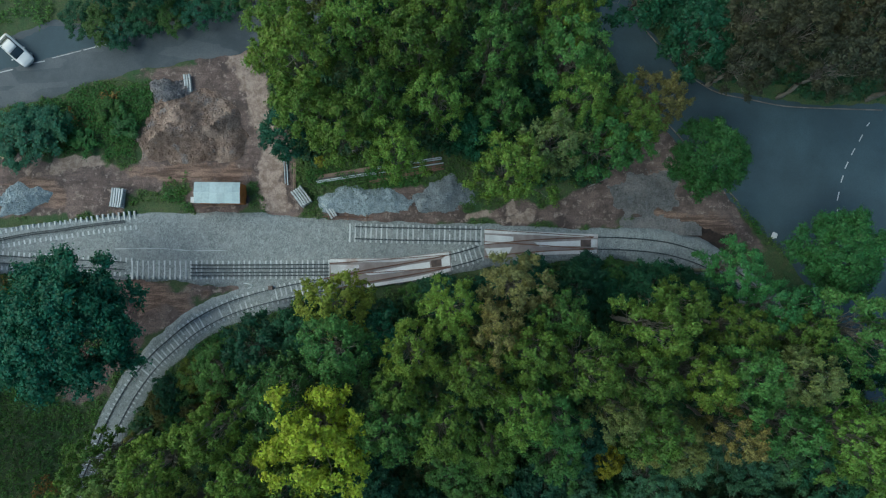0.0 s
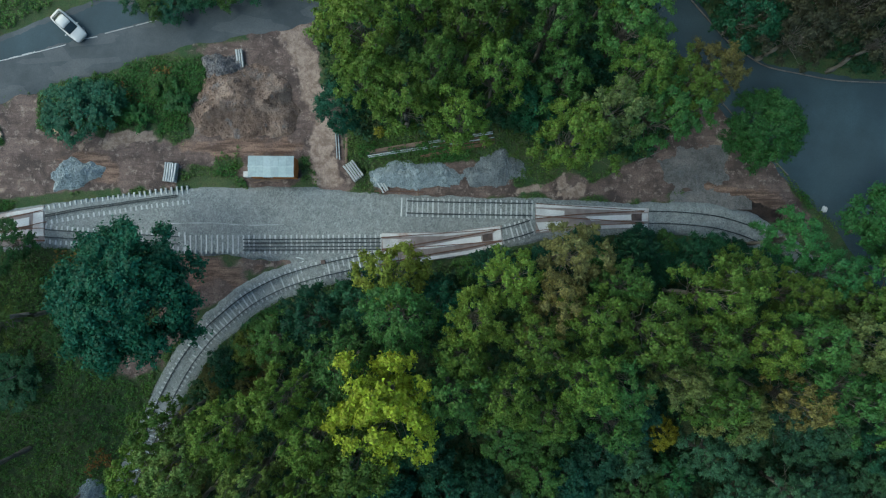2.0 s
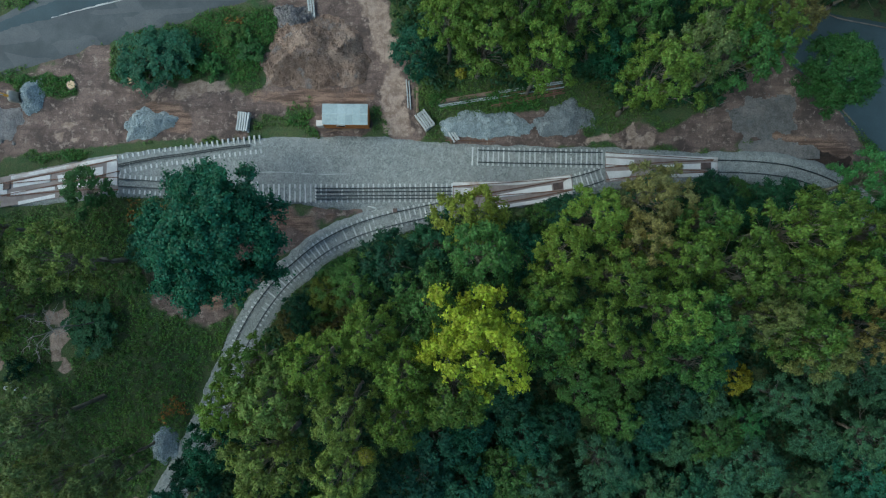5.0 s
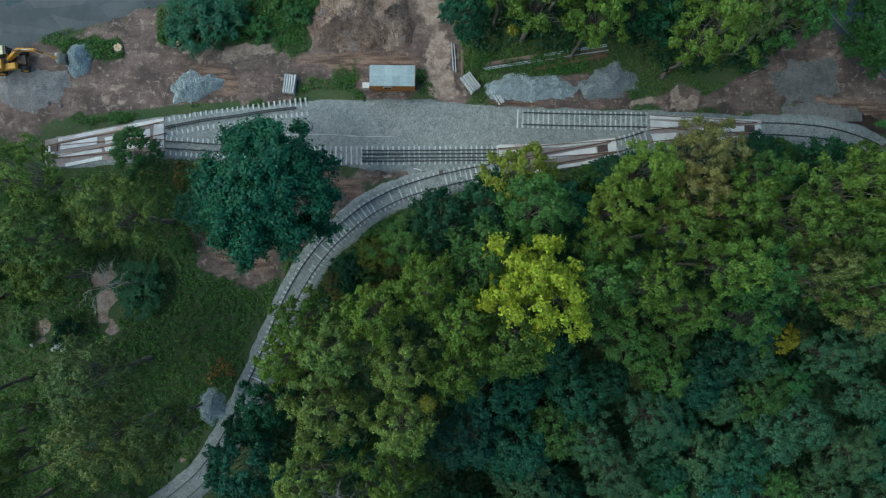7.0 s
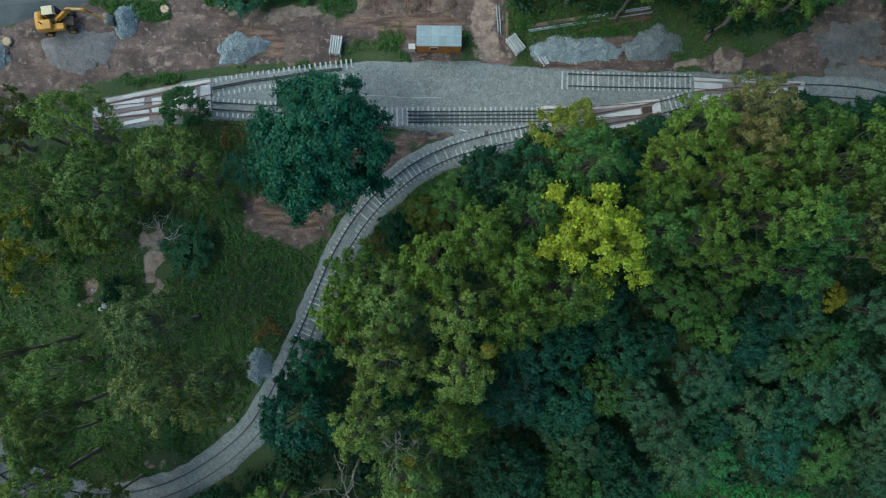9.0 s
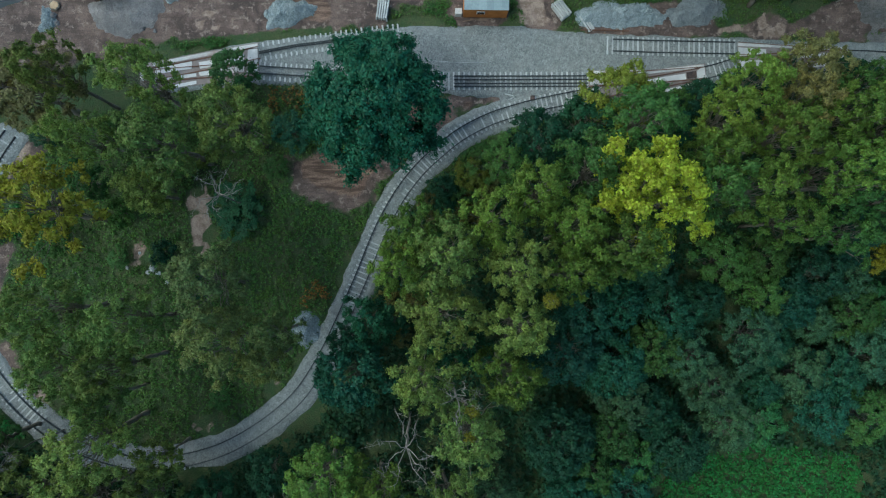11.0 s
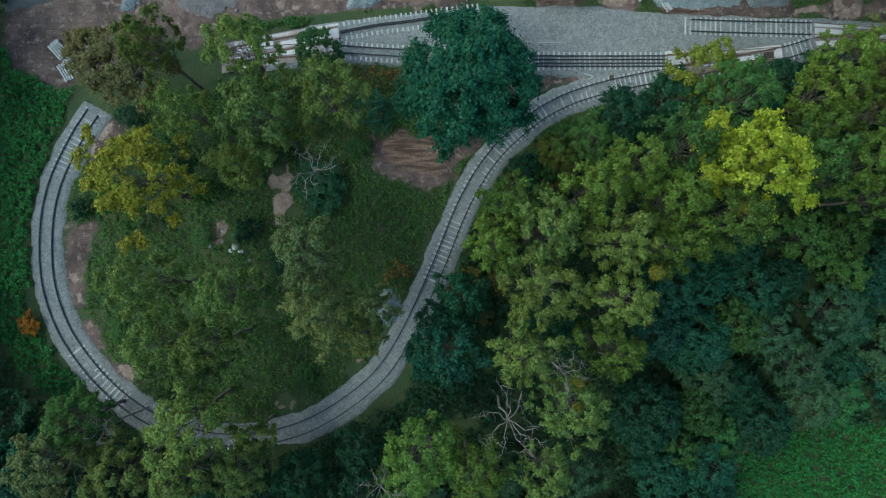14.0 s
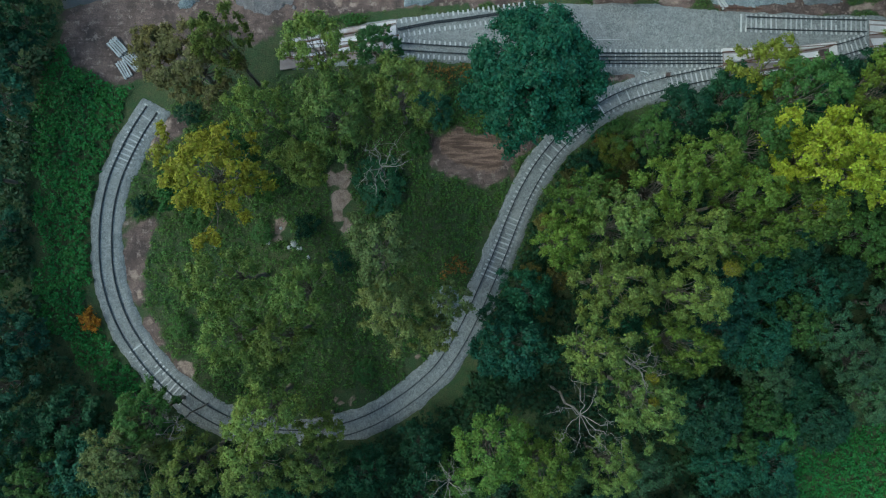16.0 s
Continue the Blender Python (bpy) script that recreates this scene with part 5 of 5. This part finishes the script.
sleeper_stack(*(-36.50, 7.61), -8, 5, 3, "stack of pale concrete sleepers on bare earth")
sleeper_stack(*(-15.12, 7.77), 36, 5, 3, "stack of pale concrete sleepers at the site entrance")
sleeper_stack(*(-11.90, 6.30), 32, 3, 1, "three concrete sleepers lying on the gravel")
sleeper_stack(*(-28.55, 21.04), 6, 3, 2, "few concrete sleepers beside the spoil heap")
sleeper_stack(*(-84.03, 0.12), 42, 5, 2, "stack of pale concrete sleepers in long grass")
sleeper_stack(*(-82.19, -1.54), 44, 5, 2, "second stack of concrete sleepers in long grass")
sleeper_stack(*(-83.35, -2.41), 30, 4, 1, "loose concrete sleepers beside the stacks")

# ---- spare rails and timber ----
GALVANISED = rough_surface("pale_galvanised_steel", (0.36, 0.40, 0.41), (0.52, 0.56, 0.57), 1.5, 0.45, 0.4)


def rail_pile(a, b, offsets, mats, label):
    """Rails lying side by side from a to b on short bearers."""
    x, y = a
    length, turn = math.hypot(b[0] - x, b[1] - y), math.degrees(math.atan2(b[1] - y, b[0] - x))
    root = thing("rail_pile", pose(x, y, 0.05, 0, 0, turn), label, "rails", "piles of spare rails")
    for k, (o, mat) in enumerate(zip(offsets, mats)):
        slip = random.uniform(-0.3, 0.3)
        part("rail", sweep([(slip, 0), (length / 2, 0.03), (length + slip, 0)], o, 0.13, "rail", mat), None, root)
    for s in (0.12, 0.5, 0.88):
        part("bearer", box(bmesh.new(), 0.16, max(offsets) - min(offsets) + 0.7, 0.14, pose(s * length, sum(offsets) / len(offsets), 0), 0.01), WOOD, root)
    return root


rail_pile((-13.63, 9.41), (-6.68, 10.51), (0, 0.18, 0.36), (GALVANISED, GALVANISED, STEEL), "pale spare rails lying on bearers in grass")
rail_pile((-6.28, 10.71), (1.38, 11.95), (-0.35, -0.1, 0.15, 0.4, 0.6), (RUST, GALVANISED, RUST, GALVANISED, GALVANISED), "mixed pale and rusty spare rails under trees")
rail_pile((-7.14, 9.43), (1.38, 11.14), (0, 0.2), (RUST, RUST), "rusty spare rails lying in weeds")
rail_pile((-17.18, 12.62), (-16.96, 9.20), (-0.15, 0.15), (GALVANISED, GALVANISED), "two pale rails beside the dirt drive")
rail_pile((-12.74, 5.45), (-6.80, 5.33), (0,), (RUST,), "single rusty rail along the gravel edge")
for a, b, wide in (((-13.70, 9.95), (-6.48, 11.18), 0.65), ((-16.04, 11.89), (-16.02, 8.80), 0.32)):
    length = math.hypot(b[0] - a[0], b[1] - a[1])
    beam = thing("timber_beam", pose((a[0] + b[0]) / 2, (a[1] + b[1]) / 2, 0.08, 0, 0, math.degrees(math.atan2(b[1] - a[1], b[0] - a[0]))), "dark brown timber lying in the grass", "timber", "timber")
    count = max(1, round(wide / 0.2))
    for k in range(count):
        part("plank", box(bmesh.new(), length * random.uniform(0.94, 1.0), wide / count - 0.02, 0.16, pose(0, (k + 0.5) * wide / count - wide / 2, 0), 0.015), WOOD, beam)

# ---- stumps, stones and fallen wood ----
for x, y, r in [(-56.78, 12.03, 0.46), (-50.07, 12.52, 0.4), (-75.20, 8.11, 0.48)]:
    stump = thing("tree_stump", pose(x, y, -0.05, 0, 0, random.uniform(0, 360)), "freshly cut tree stump on bare earth", "stump", "stumps")
    ring = [(r * (1 + 0.12 * math.sin(3 * k + x)) * math.cos(k * math.pi / 9), r * (1 + 0.1 * math.cos(2 * k + y)) * math.sin(k * math.pi / 9)) for k in range(18)]
    part("bark", mesh_of("bark", *prism([(1.25 * a, 1.25 * b) for a, b in ring], 0, 0.36, 0.12), BARK), None, stump)
    part("cut_face", mesh_of("cut_face", *prism(ring, 0.3, 0.42, 0.03), CUTWOOD), None, stump, "pale cut wood")


def stone(x, y, size, mat, label, name="stone"):
    bm = bmesh.new()
    bmesh.ops.create_icosphere(bm, subdivisions=2, radius=size)
    for v in bm.verts:
        v.co *= 0.75 + 0.5 * noise.noise(v.co * 1.6 / size + Vector((x, y, 0)))
        v.co.z = max(v.co.z * 0.7, -0.15 * size)
    ob = part(name, bm, mat)
    ob.location = (x, y, 0.12 * size)
    return tagged(ob, label, "stone", "loose stones")


stone(*(41.33, 3.29), 0.52, WHITE, "white painted boulder on the road verge", "boulder")
for x, y, s in [(-63.50, -23.07, 0.55), (-62.84, -23.61, 0.4), (-64.03, -23.47, 0.35), (-61.84, -24.68, 0.3), (-66.48, -22.93, 0.3), (-65.03, -21.20, 0.25), (-72.53, -23.43, 0.3)]:
    stone(x, y, s, CONCRETE, "pale broken concrete lump in the weeds")
for x, y, s in [(-64.89, 5.42, 0.35), (-63.55, 5.16, 0.3), (-82.48, 2.18, 0.25), (-75.37, 6.96, 0.5), (-74.96, 6.02, 0.4), (28.02, 7.82, 0.35), (27.00, 8.16, 0.4), (28.84, 8.03, 0.3)]:
    stone(x, y, s, RUBBLE, "grey broken stone lying on bare earth")
for (a, b, r) in (((-97.18, -8.08), (-91.30, -10.54), 0.16), ((-94.73, -11.01), (-92.71, -11.41), 0.12), ((18.83, 9.09), (21.42, 10.25), 0.09)):
    log = thing("fallen_trunk", pose(a[0], a[1], 0.9 if r > 0.1 else 0.1), "bleached fallen trunk lying across low growth", "log", "fallen wood")
    end = (b[0] - a[0], b[1] - a[1], -0.5 if r > 0.1 else 0.1)
    part("trunk", limb_mesh("trunk", [bent((0, 0, 0), end, r, r * 0.45, np.random.default_rng(4), 6, 0.03)], DEADWOOD, 8), None, log)


def dead_tree(x, y, height, reach, seed, label):
    """A leafless tree: trunk, bent boughs and thin twigs."""
    r = np.random.default_rng(seed)
    root = thing("dead_tree", pose(x, y, 0), label, "dead tree", "dead trees")
    fork = np.array([0.0, 0.0, height * 0.72])
    runs = [bent((0, 0, -0.3), fork, 0.009 * height, 0.005 * height, r, 5, 0.03)]
    for k in range(8):
        a = k * 2.4 + r.uniform(-0.4, 0.4)
        mid = fork + np.array([math.cos(a), math.sin(a), 0]) * reach * r.uniform(0.3, 0.5) + (0, 0, height * r.uniform(0.05, 0.25))
        tip = fork + np.array([math.cos(a + 0.3), math.sin(a + 0.3), 0]) * reach * r.uniform(0.75, 1.1) + (0, 0, height * r.uniform(0.0, 0.2))
        runs += [bent(fork, mid, 0.042, 0.028, r, 3, 0.16), bent(mid, tip, 0.028, 0.008, r, 6, 0.18)]
        for _ in range(7):
            s = mid + (tip - mid) * r.uniform(0, 0.8)
            runs.append(bent(s, s + r.normal(0, 1, 3) * reach * 0.2, 0.016, 0.005, r, 3, 0.25))
    part("trunk", limb_mesh("trunk", runs, DEADWOOD, 5), None, root)
    return root


dead_tree(*(-52.41, -15.69), 14.0, 3.2, 11, "leafless dead tree with bleached spreading boughs")
dead_tree(*(-33.4, -40.0), 20.0, 3.6, 12, "tall dead tree with bare pale twigs among live ones")
dead_tree(*(-45.7, -47.8), 13.0, 2.8, 13, "dead tree with bare pale twigs above dark undergrowth")
dead_tree(*(-28.7, -35.2), 21.0, 2.6, 14, "dying tree with long bare boughs")
dead_tree(*(-73.29, -41.55), 13.0, 2.0, 15, "thin dead tree at the wood's edge")

# ---- road markings, kerbs ----
KERB = rough_surface("brownish_kerb_stone", (0.10, 0.085, 0.075), (0.20, 0.175, 0.155), 0.8)


def strip(name, a, b, wide, z0, z1, mat, label, group, category):
    dx, dy = b[0] - a[0], b[1] - a[1]
    length = math.hypot(dx, dy)
    root = part(name, box(bmesh.new(), length, wide, z1 - z0, bevel=min(0.02, (z1 - z0) * 0.3)), mat)
    root.matrix_basis = pose((a[0] + b[0]) / 2, (a[1] + b[1]) / 2, z0, 0, 0, math.degrees(math.atan2(dy, dx)))
    return tagged(root, label, category, group)


dashes = [(53.64, 17.63), (52.93, 16.73), (52.00, 15.07), (51.04, 13.42), (50.21, 11.78), (49.63, 10.10), (49.12, 8.01), (48.98, 5.96)]
for a, b in zip(dashes, dashes[1:]):
    d = ((b[0] - a[0]), (b[1] - a[1]))
    strip("lane_dash", (b[0] - d[0] * 0.25, b[1] - d[1] * 0.25), (b[0] + d[0] * 0.25, b[1] + d[1] * 0.25), 0.14, 0.120, 0.137, PAINT, "white dashed lane marking on dark asphalt", "lane dashes", "road marking")
for a, b in (((-56.20, 20.91), (-49.08, 22.76)), ((-47.05, 23.45), (-45.40, 23.76)), ((-44.55, 24.13), (-41.19, 25.03)), ((-40.93, 25.10), (-37.36, 26.07)), ((-59.94, 19.90), (-52.68, 21.95))):
    strip("edge_line", a, b, 0.10, 0.120, 0.137, PAINT, "worn white edge line on the lane", "edge lines", "road marking")
for line in ([(23.88, 30.36), (26.47, 27.35), (29.87, 23.47), (32.26, 21.77), (34.65, 20.48), (38.78, 19.61), (42.91, 18.88), (48.44, 18.63), (55.25, 18.46)], [(27.42, 17.70), (29.12, 16.00), (32.17, 12.60), (35.22, 9.20), (37.26, 7.03)]):
    line = glide(line, 1.0)
    for a, b in zip(line, line[1:]):
        strip("kerb_stone", a, b, 0.12, -0.1, 0.22, KERB, "grey concrete kerb stone along the road", "kerb stones", "kerb")

# pale edge of the fabric laid under the ballast
for line in ([(-36.93, 1.63), (-32.00, 1.69), (-27.71, 1.43), (-23.28, 1.50)], [(-21.93, -2.36), (-20.80, -2.70), (-21.66, -3.10)]):
    line = glide(line, 0.4)
    verts, faces = [], []
    for i, (x, y) in enumerate(line):
        w = 0.07 + 0.06 * math.sin(i * 0.9) * math.sin(i * 0.23)
        verts += [(x, y - w, 0.20), (x, y, 0.30 + 0.03 * math.sin(i)), (x, y + w, 0.20)]
        if i:
            k = 3 * i
            faces += [(k - 3, k, k + 1, k - 2), (k - 2, k + 1, k + 2, k - 1)]
    tagged(new("fabric_edge", mesh_of("fabric_edge", verts, faces, CONCRETE, True)), "pale edge of ground fabric poking out of ballast", "fabric", "fabric edges")
post = thing("point_lever", pose(*(-18.68, -2.91), 0.15), "small dark box standing beside the track", "lineside box")
part("body", box(bmesh.new(), 0.45, 0.4, 0.5, bevel=0.03), HATCH, post)
part("lid", box(bmesh.new(), 0.5, 0.45, 0.06, pose(0, 0, 0.5), 0.01), HATCH, post)

# ---- car ----
CAR_PAINT, cn, cl, cp = material("silver_white_car_paint", (0.50, 0.50, 0.48), 0.3)
cp.inputs["Coat Weight"].default_value = 0.5
LAMP, *_ = material("clear_lamp_plastic", (0.55, 0.56, 0.56), 0.15)
TAIL, *_ = material("red_lamp_plastic", (0.30, 0.02, 0.015), 0.25)


def lofted(sections, k=14):
    """A closed skin through cross-sections (x, half width, low, high, squareness)."""
    verts, faces = [], []
    for x, hw, lo, hi, sq in sections:
        for i in range(k):
            t = 2 * math.pi * i / k
            c, s = math.cos(t), math.sin(t)
            verts.append((x, hw * math.copysign(abs(c) ** sq, c), (lo + hi) / 2 + (hi - lo) / 2 * math.copysign(abs(s) ** sq, s)))
    for j in range(len(sections) - 1):
        faces += [(j * k + i, j * k + (i + 1) % k, (j + 1) * k + (i + 1) % k, (j + 1) * k + i) for i in range(k)]
    return verts, faces + [tuple(range(k))[::-1], tuple(range((len(sections) - 1) * k, len(sections) * k))]


car = thing("car", pose(*(-48.42, 24.80), 0.13, 0, 0, -42), "silver-white saloon car standing on the lane", "car")
part("body", mesh_of("body", *lofted([(-2.2, 0.55, 0.45, 0.75, 0.5), (-2.1, 0.78, 0.3, 0.86, 0.45), (-1.4, 0.86, 0.2, 0.90, 0.4), (0, 0.88, 0.2, 0.95, 0.4), (1.0, 0.87, 0.2, 0.93, 0.4), (1.7, 0.83, 0.22, 0.84, 0.45), (2.15, 0.7, 0.3, 0.72, 0.5), (2.25, 0.5, 0.38, 0.6, 0.5)]), CAR_PAINT, True), None, car)
part("cabin_glass", mesh_of("cabin_glass", *lofted([(-1.85, 0.62, 0.80, 0.93, 0.5), (-1.0, 0.68, 0.8, 1.36, 0.5), (0.15, 0.68, 0.8, 1.38, 0.5), (1.05, 0.66, 0.8, 0.97, 0.5)]), GLASS, True), None, car, "dark tinted windows")
part("roof", mesh_of("roof", *lofted([(-1.0, 0.55, 1.30, 1.40, 0.5), (-0.75, 0.62, 1.28, 1.45, 0.5), (0.0, 0.62, 1.30, 1.46, 0.5), (0.3, 0.54, 1.30, 1.38, 0.5)]), CAR_PAINT, True), None, car)
for sx in (-1.35, 1.35):
    for sy in (-0.78, 0.78):
        wheel = part("wheel", tube(bmesh.new(), (sx, sy - 0.11, 0.3), (sx, sy + 0.11, 0.3), 0.31, 0.31, 18), RUBBER, car)
        part("rim", tube(bmesh.new(), (sx, sy - 0.12, 0.3), (sx, sy + 0.12, 0.3), 0.2, 0.2, 14), GALVANISED, wheel)
for sy in (-0.55, 0.55):
    part("headlight", box(bmesh.new(), 0.2, 0.3, 0.14, pose(2.08, sy, 0.56), 0.03), LAMP, car)
    part("tail_light", box(bmesh.new(), 0.12, 0.3, 0.16, pose(-2.12, sy, 0.62), 0.03), TAIL, car)
    part("mirror", box(bmesh.new(), 0.14, 0.2, 0.12, pose(0.75, sy * 1.75, 0.9), 0.03), CAR_PAINT, car)

# ---- excavator ----
YELLOW = rough_surface("worn_yellow_paint", (0.50, 0.235, 0.02), (0.64, 0.33, 0.045), 1.5, 0.5, stain=(0.26, 0.16, 0.06))
CREAM = rough_surface("cream_paint", (0.58, 0.48, 0.28), (0.70, 0.60, 0.40), 1.5, 0.5)
BUCKET = rough_surface("scuffed_steel", (0.22, 0.20, 0.17), (0.40, 0.37, 0.32), 2.0, 0.5, 0.4)
digger = thing("excavator", pose(*(-69.09, 10.02), 0.1, 0, 0, 8), "yellow wheeled excavator with its arm over gravel", "excavator")
part("chassis", box(bmesh.new(), 3.6, 1.1, 0.45, pose(0.3, 0, 0.55), 0.06), HATCH, digger)
for sx in (-1.0, 1.7):
    for sy in (-0.95, 0.95):
        wheel = part("wheel", tube(bmesh.new(), (sx, sy - 0.22, 0.52), (sx, sy + 0.22, 0.52), 0.52, 0.52, 20), RUBBER, digger)
        part("rim", tube(bmesh.new(), (sx, sy - 0.24, 0.52), (sx, sy + 0.24, 0.52), 0.28, 0.28, 14), YELLOW, wheel)
part("turntable", tube(bmesh.new(), (0, 0, 0.98), (0, 0, 1.2), 0.65, 0.65, 20), HATCH, digger)
part("counterweight", mesh_of("counterweight", *lofted([(-1.75, 0.85, 1.2, 2.0, 0.4), (-1.6, 1.1, 1.15, 2.1, 0.35), (-0.9, 1.15, 1.15, 2.15, 0.3)]), YELLOW, True), None, digger)
part("engine_cover", box(bmesh.new(), 1.3, 1.1, 1.05, pose(-0.55, -0.6, 1.2), 0.1), YELLOW, digger)
part("side_deck", box(bmesh.new(), 1.9, 0.7, 0.55, pose(0.35, -0.8, 1.2), 0.08), YELLOW, digger)
part("hose_bay", box(bmesh.new(), 1.0, 0.6, 0.5, pose(0.1, -0.1, 1.2), 0.05), HATCH, digger)
cab = part("cab", box(bmesh.new(), 1.5, 0.95, 1.55, pose(0.35, 0.68, 1.2), 0.08), GLASS, digger, "dark glazed cab")
part("cab_roof", box(bmesh.new(), 1.25, 1.0, 0.12, pose(0.2, 0.68, 2.74), 0.05), CREAM, cab, "cream cab roof")
for sx, sy in ((-0.33, 0.25), (1.03, 0.25), (-0.33, 1.1), (1.03, 1.1)):
    part("cab_post", box(bmesh.new(), 0.1, 0.1, 1.5, pose(sx, sy, 1.22), 0.02), YELLOW, cab)
part("exhaust", tube(bmesh.new(), (-0.9, -0.5, 2.2), (-0.9, -0.5, 2.75), 0.06, 0.06, 10), STEEL, digger)
for name, a, b, wide, deep, mat in (("boom", (0.6, 0.0, 1.6), (2.9, 0.25, 3.3), 0.36, 0.5, YELLOW), ("boom_tip", (2.75, 0.23, 3.3), (4.5, 0.1, 2.9), 0.30, 0.42, YELLOW), ("stick", (4.3, 0.1, 3.15), (6.0, -0.55, 1.6), 0.26, 0.36, YELLOW)):
    a, b = Vector(a), Vector(b)
    m = Matrix.Translation(a) @ (b - a).to_track_quat("X", "Z").to_matrix().to_4x4()
    part(name, box(bmesh.new(), (b - a).length, wide, deep, m @ pose((b - a).length / 2, 0, -deep / 2), 0.05), mat, digger)
for a, b in (((1.0, 0.3, 1.6), (2.5, 0.48, 2.75)), ((2.2, 0.1, 3.5), (4.3, 0.0, 3.5)), ((4.6, -0.05, 3.25), (5.8, -0.55, 2.15))):
    mid = tuple((p + q) / 2 for p, q in zip(a, b))
    ram = part("ram", tube(bmesh.new(), a, mid, 0.09, 0.09, 10), HATCH, digger)
    part("piston", tube(bmesh.new(), mid, b, 0.05, 0.05, 10), GALVANISED, ram)
bucket = part("bucket", mesh_of("bucket", *lofted([(5.85, 0.62, 0.75, 1.65, 0.5), (6.1, 0.66, 0.5, 1.7, 0.45), (6.35, 0.66, 0.4, 1.4, 0.5), (6.5, 0.64, 0.3, 0.7, 0.5)]), BUCKET, True), None, digger, "worn steel bucket")
bucket.matrix_basis = pose(0, -0.5, 0)
for k in range(5):
    part("tooth", box(bmesh.new(), 0.22, 0.09, 0.08, pose(6.55, -0.5 + 0.25 * k, 0.34), 0.02), STEEL, bucket)

# ---- mistletoe in the crowns ----


def mistletoe(x, y, z, radius, seed):
    """A ball of forked twigs full of small leaves, grown on a bough."""
    rng = np.random.default_rng(seed)
    root = thing("mistletoe", pose(x, y, z), "round yellow-green mistletoe ball grown on a tree bough", "mistletoe", "mistletoe balls")
    d = rng.normal(0, 1, (70, 3))
    d /= np.linalg.norm(d, axis=1)[:, None]
    part("twigs", limb_mesh("twigs", [bent((0, 0, 0), tuple(v * radius * 0.9), 0.012, 0.005, rng, 3, 0.1) for v in d] + [bent((0, 0, -2.0), (0, 0, 0), 0.05, 0.03, rng, 3, 0.05)], BARK), None, root)
    crown = part("leaves", leaves_mesh("leaves", leaf_cloud(d * radius * 0.85, d, 1500, radius * 0.2, 0.09, seed + 1)), None, root)
    crown.color = (0.17, 0.18, 0.02, 1)
    return root


for x, y, z, r, seed in ((-11.29, 10.36, 10.0, 0.55, 1), (-20.25, -26.23, 18.0, 0.7, 2), (-27.37, -36.34, 17.0, 0.6, 3), (-27.68, -38.31, 18.0, 0.5, 4)):
    mistletoe(x, y, z, r, seed)
